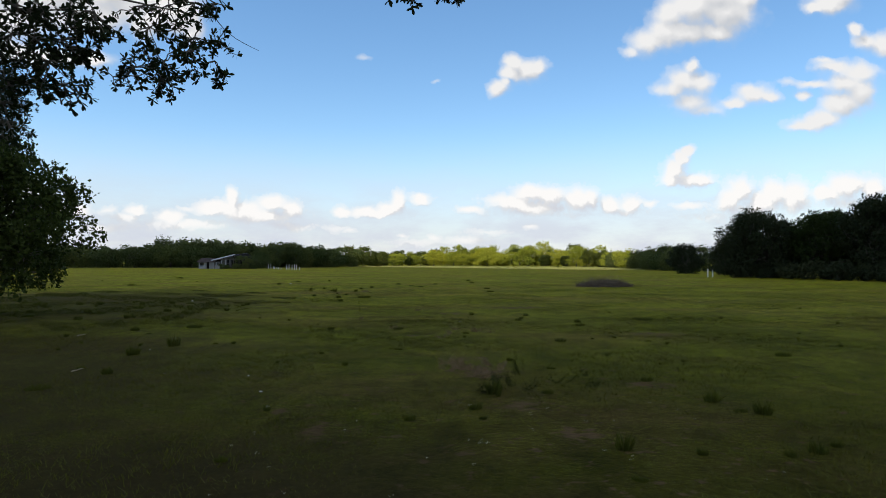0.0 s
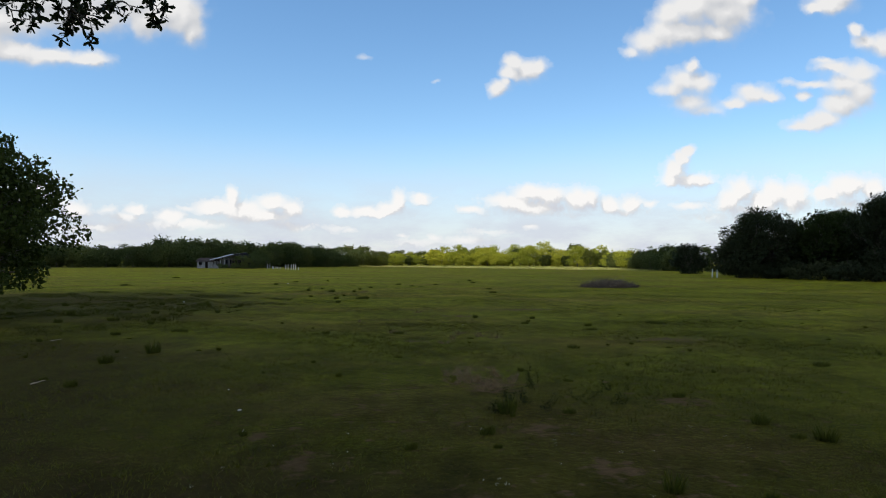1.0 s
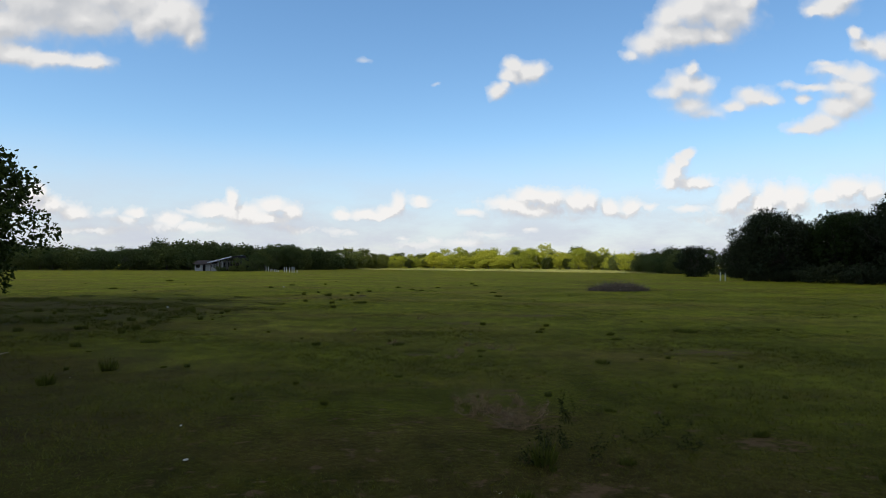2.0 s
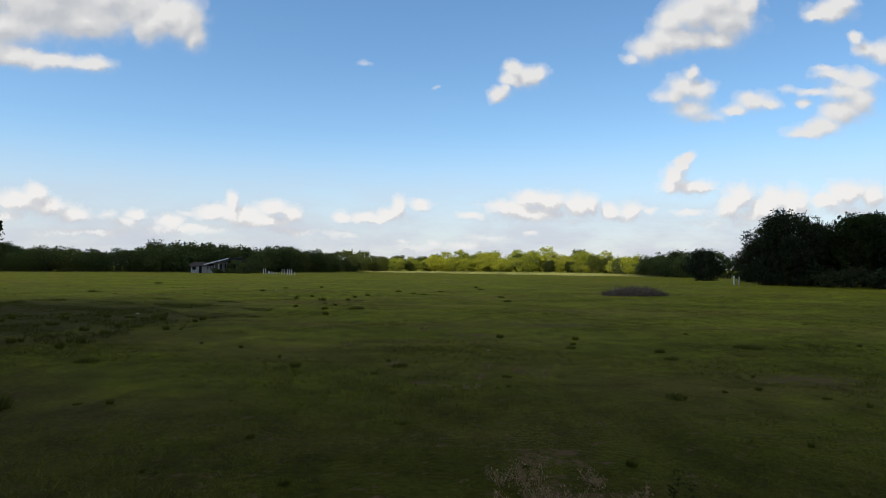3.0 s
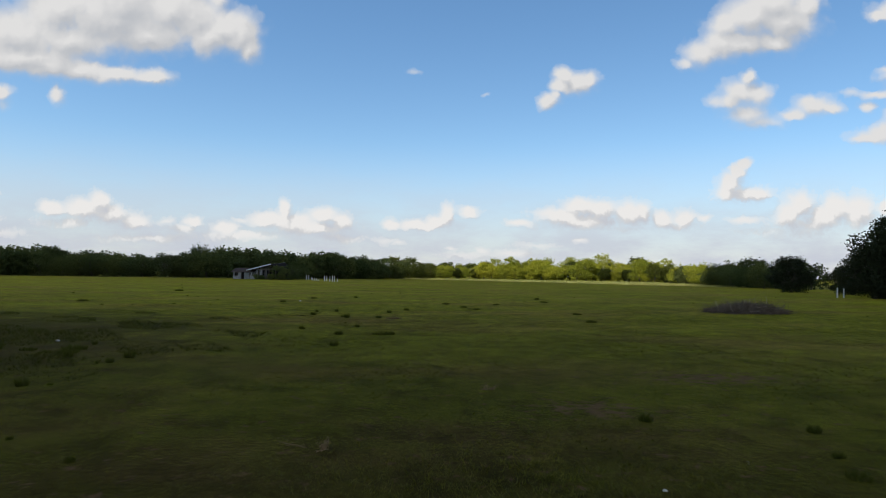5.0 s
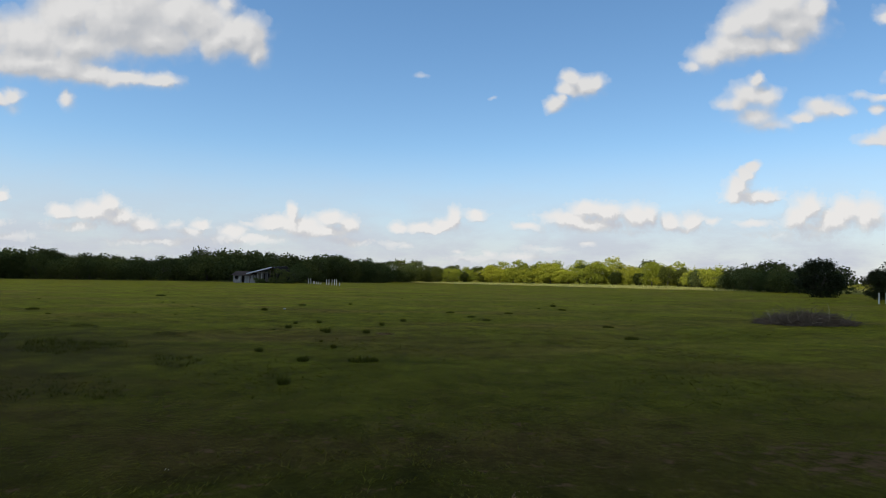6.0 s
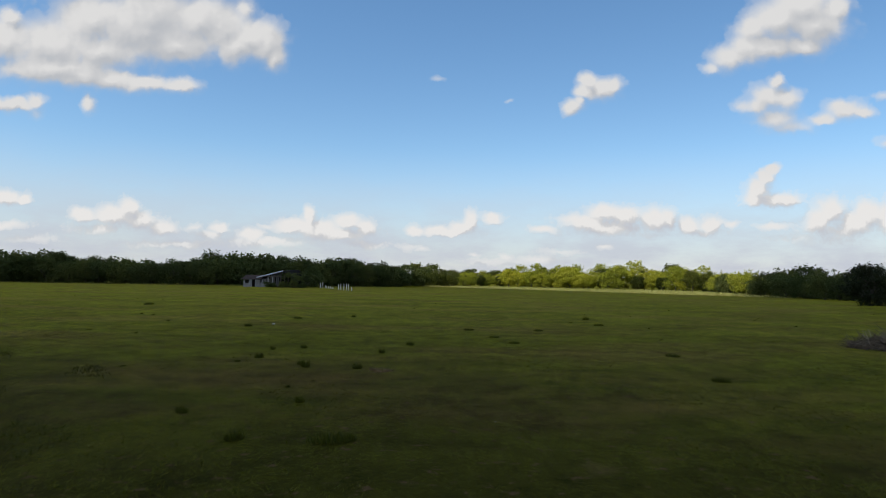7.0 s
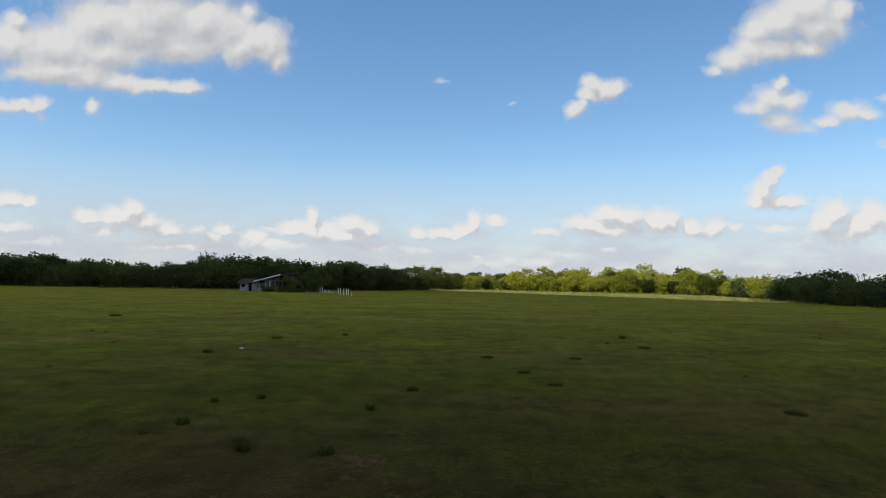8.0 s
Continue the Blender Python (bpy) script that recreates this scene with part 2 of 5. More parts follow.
    veil = math_node("MULTIPLY", math_node("MULTIPLY_ADD", low_fac.outputs[0], 0.26, 0.70), band.outputs[0])
    veiled = mixed(veil, blue.outputs[0], (CLOUD_HAZE[0], CLOUD_HAZE[1], CLOUD_HAZE[2], 1))

    # the rest of the sky bears cloud of the same kind
    far = noise_tex(co.outputs["Generated"], 3.2, 7, 0.55, (1, 1, 2.2))
    far_fac = n.new("ShaderNodeMapRange")
    far_fac.interpolation_type = "SMOOTHSTEP"
    far_fac.inputs["From Min"].default_value, far_fac.inputs["From Max"].default_value = 0.42, 0.60
    link(nt, far.outputs["Fac"], far_fac.inputs["Value"])
    elsewhere = mixed(far_fac.outputs[0], veiled, (CLOUD_LIGHT[0] * 0.9, CLOUD_LIGHT[1] * 0.9, CLOUD_LIGHT[2] * 0.9, 1))
    towards = mixed(cloud_fac, veiled, cloud_colour)

    side = math_node("LESS_THAN", math_node("ABSOLUTE", u), 0.95)
    upto = math_node("LESS_THAN", v, 0.60)
    front = math_node("GREATER_THAN", sep.outputs[1], 0.06)
    window = math_node("MULTIPLY", math_node("MULTIPLY", side, upto), front)
    bg_a, bg_b = n.new("ShaderNodeBackground"), n.new("ShaderNodeBackground")
    link(nt, elsewhere, bg_a.inputs[0])
    link(nt, towards, bg_b.inputs[0])
    bg_a.inputs[1].default_value = bg_b.inputs[1].default_value = SKY_POWER
    mix = n.new("ShaderNodeMixShader")
    link(nt, window, mix.inputs[0])
    link(nt, bg_a.outputs[0], mix.inputs[1])
    link(nt, bg_b.outputs[0], mix.inputs[2])
    out = n.new("ShaderNodeOutputWorld")
    link(nt, mix.outputs[0], out.inputs[0])


make_world()


# ================= materials =================
def shader(name):
    m = bpy.data.materials.new(name)
    m.use_nodes = True
    return m, m.node_tree, m.node_tree.nodes["Principled BSDF"]


def add_noise(nt, scale, detail=5, rough=0.6, where="Object", stretch=None):
    co = nt.nodes.new("ShaderNodeTexCoord")
    t = nt.nodes.new("ShaderNodeTexNoise")
    t.inputs["Scale"].default_value, t.inputs["Detail"].default_value, t.inputs["Roughness"].default_value = scale, detail, rough
    src = co.outputs[where]
    if stretch:
        mp = nt.nodes.new("ShaderNodeMapping")
        mp.inputs["Scale"].default_value = stretch
        link(nt, src, mp.inputs["Vector"])
        src = mp.outputs[0]
    link(nt, src, t.inputs["Vector"])
    return t.outputs["Fac"]


def ramp(nt, fac, *stops):
    r = nt.nodes.new("ShaderNodeValToRGB")
    e = r.color_ramp.elements
    while len(e) < len(stops):
        e.new(0.5)
    for k, (at, c) in enumerate(stops):
        e[k].position, e[k].color = at, (*c, 1)
    link(nt, fac, r.inputs[0])
    return r.outputs[0]


def mix_colour(nt, fac, a, b, how="MIX"):
    m = nt.nodes.new("ShaderNodeMix")
    m.data_type, m.blend_type = "RGBA", how
    for k, val in ((0, fac), (6, a), (7, b)):
        if isinstance(val, (int, float)):
            m.inputs[k].default_value = val
        elif isinstance(val, tuple):
            m.inputs[k].default_value = (*val, 1)
        else:
            link(nt, val, m.inputs[k])
    return m.outputs[2]


def bumped(nt, p, fac, strength, distance):
    b = nt.nodes.new("ShaderNodeBump")
    b.inputs["Strength"].default_value, b.inputs["Distance"].default_value = strength, distance
    link(nt, fac, b.inputs["Height"])
    link(nt, b.outputs[0], p.inputs["Normal"])


def plain_material(name, c1, c2, scale, rough=0.85, bump=0.3, distance=0.02, metal=0.0, stretch=None, detail=6):
    m, nt, p = shader(name)
    f = add_noise(nt, scale, detail, 0.65, "Object", stretch)
    big = add_noise(nt, scale * 0.17, 3, 0.6)
    c = ramp(nt, f, (0.3, c1), (0.72, c2))
    c = mix_colour(nt, ramp(nt, big, (0.35, (0, 0, 0)), (0.7, (0.6, 0.6, 0.6))), c, tuple(0.55 * (a + b) * 0.5 for a, b in zip(c1, c2)))
    link(nt, c, p.inputs["Base Color"])
    p.inputs["Roughness"].default_value, p.inputs["Metallic"].default_value = rough, metal
    p.inputs["Specular IOR Level"].default_value = 0.3
    bumped(nt, p, f, bump, distance)
    return m


def leaf_material(name, dark, light, through_colour, gloss=0.7, share=0.3):
    """Leaves that differ from one to the next and from tree to tree, and let some light through."""
    m, nt, p = shader(name)
    geo, info = nt.nodes.new("ShaderNodeNewGeometry"), nt.nodes.new("ShaderNodeObjectInfo")
    c = ramp(nt, geo.outputs["Random Per Island"], (0.0, dark), (1.0, light))
    c = mix_colour(nt, 1.0, c, ramp(nt, info.outputs["Random"], (0.0, (0.62, 0.66, 0.62)), (0.5, (0.95, 0.95, 0.95)), (1.0, (1.3, 1.18, 0.95))), "MULTIPLY")
    link(nt, c, p.inputs["Base Color"])
    p.inputs["Roughness"].default_value = gloss
    p.inputs["Specular IOR Level"].default_value = 0.07
    tr = nt.nodes.new("ShaderNodeBsdfTranslucent")
    tr.inputs[0].default_value = (*through_colour, 1)
    mx = nt.nodes.new("ShaderNodeMixShader")
    mx.inputs[0].default_value = share
    link(nt, p.outputs[0], mx.inputs[1])
    link(nt, tr.outputs[0], mx.inputs[2])
    link(nt, mx.outputs[0], nt.nodes["Material Output"].inputs["Surface"])
    return m


# worn spots of bare earth in the sward: x, y, half width, half length
BARE = [(0.5, 11.8, 0.55, 0.9), (0.75, 9.0, 0.4, 0.28), (1.15, 7.6, 0.32, 0.35), (-1.6, 7.9, 0.25, 0.4), (-2.2, 8.9, 0.2, 0.25), (2.9, 10.4, 0.45, 0.28), (5.6, 17.4, 1.0, 0.6),
        (1.2, 24.6, 0.9, 0.6), (-2.92, 41.2, 0.34, 0.4), (-0.95, 19.2, 0.22, 0.2), (4.0, 27.5, 1.6, 0.8), (0.6, 13.2, 0.5, 0.35), (-0.4, 17.3, 0.3, 0.25)]


# oak shade put into the ground colour, and dark earth under the rank grass: x, y, half width, half length
SHADE_AND_EARTH = [(-9.5, 10.0, 6.3, 9.5), (-16.5, 29.0, 10.0, 13.0), (-3.4, 4.6, 3.6, 3.6)]


def patch_mask(nt, value):
    m = nt.nodes.new("ShaderNodeMapRange")
    m.interpolation_type = "SMOOTHSTEP"
    m.inputs["From Min"].default_value, m.inputs["From Max"].default_value, m.inputs["To Max"].default_value = 1.66, 1.92, 0.85
    link(nt, value, m.inputs["Value"])
    return m.outputs[0]


def sheen_of(p, weight):
    """The soft bright bloom of a sward that is looked along."""
    p.inputs["Sheen Weight"].default_value, p.inputs["Sheen Roughness"].default_value = weight, 0.13
    p.inputs["Sheen Tint"].default_value = (0.605, 0.63, 0.03, 1)


def blotches(nt, low=0.66, high=1.20):
    """Thick and thin growth in the sward, as a factor: spots a step across within patches of several metres."""
    wide = add_noise(nt, 0.30, 6, 0.62, "Object", (1.0, 0.75, 1))
    spot = add_noise(nt, 1.7, 5, 0.62, "Object", (1.0, 0.65, 1))
    a = ramp(nt, wide, (0.34, (low + 0.16,) * 3), (0.50, (0.95,) * 3), (0.64, (high - 0.10,) * 3))
    b = ramp(nt, spot, (0.33, (low,) * 3), (0.50, (1.0,) * 3), (0.66, (high,) * 3))
    return mix_colour(nt, 1.0, a, b, "MULTIPLY")


def brown_zone(nt):
    """Where the sward is more brown than green."""
    return ramp(nt, add_noise(nt, 0.13, 6, 0.66, "Object", (0.7, 1.3, 1)), (0.46, (0, 0, 0)), (0.66, (0.68, 0.68, 0.68)))


def ground_material():
    m, nt, p = shader("pasture")
    big = add_noise(nt, 0.09, 6, 0.62)
    mid = add_noise(nt, 0.7, 6, 0.65, "Object", (1.0, 0.55, 1))
    fine = add_noise(nt, 14, 6, 0.7)
    c = ramp(nt, mid, (0.25, (0.026, 0.026, 0.004)), (0.5, (0.038, 0.039, 0.004)), (0.75, (0.056, 0.055, 0.007)))
    c = mix_colour(nt, ramp(nt, big, (0.42, (0, 0, 0)), (0.66, (0.5, 0.5, 0.5))), c, (0.042, 0.038, 0.007))
    c = mix_colour(nt, brown_zone(nt), c, (0.062, 0.036, 0.015))
    growth = blotches(nt)
    c = mix_colour(nt, 1.0, c, growth, "MULTIPLY")
    c = mix_colour(nt, 1.0, c, ramp(nt, fine, (0.25, (0.45, 0.45, 0.45)), (0.6, (1.1, 1.1, 1.1))), "MULTIPLY")
    # bare earth where the sward has worn off
    bare = add_noise(nt, 0.33, 5, 0.7, "Object", (1, 0.7, 1))
    c = mix_colour(nt, ramp(nt, bare, (0.63, (0, 0, 0)), (0.72, (0.7, 0.7, 0.7))), c, (0.080, 0.054, 0.022))
    co = nt.nodes.new("ShaderNodeTexCoord")
    wob = nt.nodes.new("ShaderNodeTexNoise")
    wob.inputs["Scale"].default_value, wob.inputs["Detail"].default_value, wob.inputs["Roughness"].default_value = 4.5, 7, 0.68
    link(nt, co.outputs["Object"], wob.inputs["Vector"])
    last = wob.outputs["Fac"]
    for x, y, a, b in BARE:
        mp = nt.nodes.new("ShaderNodeMapping")
        mp.inputs["Location"].default_value, mp.inputs["Scale"].default_value = (-x / a, -y / b, 0), (1 / a, 1 / b, 0)
        link(nt, co.outputs["Object"], mp.inputs["Vector"])
        far = nt.nodes.new("ShaderNodeVectorMath")
        far.operation = "LENGTH"
        link(nt, mp.outputs[0], far.inputs[0])
        fade = nt.nodes.new("ShaderNodeMath")
        fade.operation = "MULTIPLY_ADD"
        fade.inputs[1].default_value, fade.inputs[2].default_value = -0.28, 0.98
        link(nt, far.outputs["Value"], fade.inputs[0])
        top = nt.nodes.new("ShaderNodeMath")
        top.operation = "MAXIMUM"
        link(nt, fade.outputs[0], top.inputs[1])
        if last is wob.outputs["Fac"]:
            top.inputs[0].default_value = 0.0
        else:
            link(nt, last, top.inputs[0])
        last = top.outputs[0]
    total = nt.nodes.new("ShaderNodeMath")
    total.operation = "MULTIPLY_ADD"
    total.inputs[1].default_value = 1.9
    link(nt, wob.outputs["Fac"], total.inputs[0])
    link(nt, last, total.inputs[2])
    worn = patch_mask(nt, total.outputs[0])
    c = mix_colour(nt, worn, c, mix_colour(nt, fine, (0.042, 0.027, 0.013), (0.15, 0.092, 0.046)))
    # darker brown in these ellipses: shade painted near the oak, earth farther out
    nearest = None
    for x, y, a, b in SHADE_AND_EARTH:
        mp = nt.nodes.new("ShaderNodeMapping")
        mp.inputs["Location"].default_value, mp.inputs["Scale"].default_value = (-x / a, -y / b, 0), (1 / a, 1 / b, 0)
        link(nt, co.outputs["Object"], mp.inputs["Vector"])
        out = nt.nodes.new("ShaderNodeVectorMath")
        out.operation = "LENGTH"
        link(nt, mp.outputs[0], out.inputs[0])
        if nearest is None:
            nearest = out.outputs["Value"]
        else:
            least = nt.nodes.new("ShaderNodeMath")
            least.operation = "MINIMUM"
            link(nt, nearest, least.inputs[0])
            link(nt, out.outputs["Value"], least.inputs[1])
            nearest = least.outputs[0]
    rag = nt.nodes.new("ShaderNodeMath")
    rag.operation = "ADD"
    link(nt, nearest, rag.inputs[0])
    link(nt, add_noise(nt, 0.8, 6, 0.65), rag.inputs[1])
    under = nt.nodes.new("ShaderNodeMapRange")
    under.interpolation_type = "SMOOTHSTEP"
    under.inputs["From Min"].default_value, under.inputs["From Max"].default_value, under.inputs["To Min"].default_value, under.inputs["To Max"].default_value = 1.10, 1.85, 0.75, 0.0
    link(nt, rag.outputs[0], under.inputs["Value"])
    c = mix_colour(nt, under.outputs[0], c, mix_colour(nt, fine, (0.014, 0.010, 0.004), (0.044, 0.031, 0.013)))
    most = nt.nodes.new("ShaderNodeMath")
    most.operation = "MAXIMUM"
    link(nt, worn, most.inputs[0])
    link(nt, under.outputs[0], most.inputs[1])
    worn = most.outputs[0]
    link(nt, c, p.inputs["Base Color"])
    p.inputs["Roughness"].default_value = 0.95
    p.inputs["Specular IOR Level"].default_value = 0.02
    sheen_of(p, 0.0)
    grown = nt.nodes.new("ShaderNodeMath")
    grown.operation = "MULTIPLY_ADD"
    grown.inputs[1].default_value, grown.inputs[2].default_value = -1.0, 1.04
    link(nt, worn, grown.inputs[0])
    # thick and thin growth, long across the way the stock walks
    broad = add_noise(nt, 0.16, 6, 0.6, "Object", (0.5, 1.3, 1))
    tuft = add_noise(nt, 1.1, 5, 0.65, "Object", (0.7, 1.0, 1))
    thick = nt.nodes.new("ShaderNodeMath")
    thick.operation = "MULTIPLY"
    link(nt, ramp(nt, broad, (0.32, (0.64, 0.64, 0.64)), (0.66, (1, 1, 1))), thick.inputs[0])
    link(nt, ramp(nt, tuft, (0.30, (0.45, 0.45, 0.45)), (0.62, (0.80, 0.80, 0.80))), thick.inputs[1])
    dense = nt.nodes.new("ShaderNodeMath")
    dense.operation = "MULTIPLY"
    link(nt, thick.outputs[0], dense.inputs[0])
    link(nt, growth, dense.inputs[1])
    bloom = nt.nodes.new("ShaderNodeMath")
    bloom.operation = "MULTIPLY"
    link(nt, dense.outputs[0], bloom.inputs[0])
    link(nt, grown.outputs[0], bloom.inputs[1])
    link(nt, bloom.outputs[0], p.inputs["Sheen Weight"])
    link(nt, mix_colour(nt, brown_zone(nt), (0.60, 0.64, 0.035), (0.68, 0.52, 0.085)), p.inputs["Sheen Tint"])
    bumped(nt, p, fine, 0.3, 0.04)
    return m


def grass_material(name, root, tip, dry, sheen=0.8, brown=(0.100, 0.080, 0.014)):
    m, nt, p = shader(name)
    geo = nt.nodes.new("ShaderNodeNewGeometry")
    c = ramp(nt, geo.outputs["Random Per Island"], (0.0, root), (0.72, tip), (1.0, dry))
    c = mix_colour(nt, brown_zone(nt), c, brown)
    growth = blotches(nt, 0.68, 1.18)
    c = mix_colour(nt, 1.0, c, growth, "MULTIPLY")
    link(nt, c, p.inputs["Base Color"])
    p.inputs["Roughness"].default_value = 0.7
    p.inputs["Specular IOR Level"].default_value = 0.04
    sheen_of(p, sheen)
    if sheen:
        bloom = nt.nodes.new("ShaderNodeMath")
        bloom.operation = "MULTIPLY"
        bloom.inputs[1].default_value = sheen
        link(nt, growth, bloom.inputs[0])
        link(nt, bloom.outputs[0], p.inputs["Sheen Weight"])
    tr = nt.nodes.new("ShaderNodeBsdfTranslucent")
    tr.inputs[0].default_value = (0.105, 0.125, 0.010, 1)
    mx = nt.nodes.new("ShaderNodeMixShader")
    mx.inputs[0].default_value = 0.35
    link(nt, p.outputs[0], mx.inputs[1])
    link(nt, tr.outputs[0], mx.inputs[2])
    link(nt, mx.outputs[0], nt.nodes["Material Output"].inputs["Surface"])
    return m


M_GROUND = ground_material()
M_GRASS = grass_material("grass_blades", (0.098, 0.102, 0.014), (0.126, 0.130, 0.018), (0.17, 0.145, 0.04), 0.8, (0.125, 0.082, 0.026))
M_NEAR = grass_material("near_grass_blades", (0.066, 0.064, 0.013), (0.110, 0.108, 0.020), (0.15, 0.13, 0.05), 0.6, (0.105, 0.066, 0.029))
M_RANK = grass_material("rank_blades", (0.036, 0.036, 0.012), (0.064, 0.062, 0.018), (0.10, 0.085, 0.04), 0.2, (0.055, 0.046, 0.020))
M_CLUMP = grass_material("clump_blades", (0.034, 0.042, 0.011), (0.074, 0.084, 0.018), (0.12, 0.105, 0.035), 0.3, (0.052, 0.046, 0.019))
M_DRY = grass_material("dry_stalks", (0.21, 0.125, 0.078), (0.35, 0.225, 0.145), (0.50, 0.37, 0.25), 0.0, (0.26, 0.155, 0.095))
# pale blades carry the sunlight past the cloud shadow's edge in their colour
M_SUNLIT = grass_material("sunlit_grass", (0.36, 0.36, 0.11), (0.50, 0.50, 0.16), (0.58, 0.55, 0.22), 0.3, (0.46, 0.43, 0.15))
M_ROUGH = grass_material("rough_grass", (0.13, 0.14, 0.045), (0.22, 0.22, 0.075), (0.28, 0.26, 0.11), 0.4, (0.20, 0.17, 0.07))
M_BARK = plain_material("bark", (0.06, 0.05, 0.04), (0.16, 0.14, 0.115), 9, 0.95, 0.8, 0.03, stretch=(1, 1, 0.25))
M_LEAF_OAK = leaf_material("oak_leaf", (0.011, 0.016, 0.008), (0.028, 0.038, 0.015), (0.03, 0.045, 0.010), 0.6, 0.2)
M_LEAF_GROVE = leaf_material("grove_leaf", (0.024, 0.031, 0.016), (0.052, 0.064, 0.029), (0.04, 0.055, 0.014), 0.6, 0.2)
M_LEAF_OLIVE = leaf_material("olive_green_leaf", (0.050, 0.064, 0.014), (0.095, 0.112, 0.024), (0.10, 0.125, 0.02), 0.5, 0.28)
M_WEED = leaf_material("weed_leaf", (0.016, 0.021, 0.007), (0.046, 0.054, 0.016), (0.02, 0.025, 0.006), 0.9, 0.2)
M_LEAF_LEFT = leaf_material("tree_leaf", (0.017, 0.027, 0.008), (0.050, 0.072, 0.017), (0.045, 0.07, 0.012), 0.6, 0.28)
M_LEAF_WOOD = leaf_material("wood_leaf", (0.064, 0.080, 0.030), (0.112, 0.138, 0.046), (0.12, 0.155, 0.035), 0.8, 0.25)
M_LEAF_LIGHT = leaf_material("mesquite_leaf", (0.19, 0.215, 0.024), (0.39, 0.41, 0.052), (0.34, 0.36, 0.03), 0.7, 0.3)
M_WHITE = plain_material("lime_washed_wall", (0.20, 0.195, 0.18), (0.46, 0.45, 0.42), 3.0, 0.9, 0.2, 0.01)
M_RUST = plain_material("rusty_sheet", (0.045, 0.032, 0.027), (0.095, 0.064, 0.052), 2.2, 0.75, 0.2, 0.01, 0.2, (1, 0.3, 1))
M_SHEET = plain_material("pale_roof_sheet", (0.55, 0.57, 0.62), (0.75, 0.76, 0.80), 2.0, 0.5, 0.1, 0.01, 0.3)
M_WOOD = plain_material("weathered_wood", (0.09, 0.07, 0.055), (0.2, 0.17, 0.14), 7, 0.9, 0.4, 0.01, 0.0, (1, 1, 0.12))
M_POST = plain_material("white_painted_post", (0.72, 0.70, 0.62), (0.88, 0.86, 0.78), 6, 0.8, 0.3, 0.01)
M_STICK = plain_material("dead_branch", (0.050, 0.038, 0.026), (0.25, 0.19, 0.13), 5, 0.95, 0.6, 0.02, 0.0, (1, 1, 0.3))
M_PETAL = plain_material("petal", (0.50, 0.46, 0.34), (0.66, 0.62, 0.48), 30, 0.8, 0.0, 0.001)
M_STONE = plain_material("pale_stone", (0.42, 0.41, 0.36), (0.66, 0.64, 0.57), 9, 0.9, 0.3, 0.01)
M_BLEACHED = plain_material("bleached_branch", (0.30, 0.24, 0.17), (0.62, 0.52, 0.40), 5, 0.95, 0.5, 0.02, 0.0, (1, 1, 0.3))
M_GREY = plain_material("grey_board", (0.05, 0.049, 0.047), (0.19, 0.185, 0.18), 6, 0.9, 0.3, 0.01, 0.0, (1, 1, 0.15))
M_DARK = plain_material("dark_board", (0.010, 0.009, 0.008), (0.026, 0.022, 0.019), 5, 0.95, 0.3, 0.01)
M_DARK.node_tree.nodes["Principled BSDF"].inputs["Specular IOR Level"].default_value = 0.05
M_CLOUD = plain_material("cloud", (0.86, 0.86, 0.88), (0.93, 0.93, 0.93), 0.02, 1.0, 0.0, 0.01)


# ================= tools =================
rng = np.random.default_rng(7)


def mesh_of(name, verts, faces, material, smooth=False):
    me = bpy.data.meshes.new(name)
    me.from_pydata([tuple(v) for v in verts], [], [tuple(f) for f in faces])
    me.materials.append(material)
    if smooth:
        me.polygons.foreach_set("use_smooth", [True] * len(me.polygons))
    me.update()
    return me


def fast_mesh(name, verts, corners, sides, material):
    """A mesh of many equal-sided faces from arrays."""
    me = bpy.data.meshes.new(name)
    count = len(corners) // sides
    me.vertices.add(len(verts))
    me.vertices.foreach_set("co", np.ascontiguousarray(verts, np.float32).ravel())
    me.loops.add(len(corners))
    me.loops.foreach_set("vertex_index", np.ascontiguousarray(corners, np.int32))
    me.polygons.add(count)
    me.polygons.foreach_set("loop_start", np.arange(0, count * sides, sides, dtype=np.int32))
    me.materials.append(material)
    me.update(calc_edges=True)
    me.validate()
    return me


def part(name, bm, material, parent, label="", smooth=False):
    """Links a bmesh as one mesh object under a thing or a part."""
    me = bpy.data.meshes.new(name)
    bm.to_mesh(me)
    bm.free()
    me.materials.append(material)
    if smooth:
        me.polygons.foreach_set("use_smooth", [True] * len(me.polygons))
    return child(name, me, parent, label)


def child(name, me, parent, label=""):
    ob = new(name, me)
    ob.parent = parent
    return tagged(ob, label) if label else ob


def box(bm, x0, x1, y0, y1, z0, z1, bevel=0.0, m=None):
    made = bmesh.ops.create_cube(bm, size=1)["verts"]
    t = Matrix.Translation(((x0 + x1) / 2, (y0 + y1) / 2, (z0 + z1) / 2)) @ Matrix.Diagonal((x1 - x0, y1 - y0, z1 - z0, 1))
    bmesh.ops.transform(bm, matrix=(m @ t) if m else t, verts=made)
    if bevel:
        edges = list({e for v in made for e in v.link_edges})
        bmesh.ops.bevel(bm, geom=edges, offset=bevel, segments=1, affect="EDGES")
    return bm


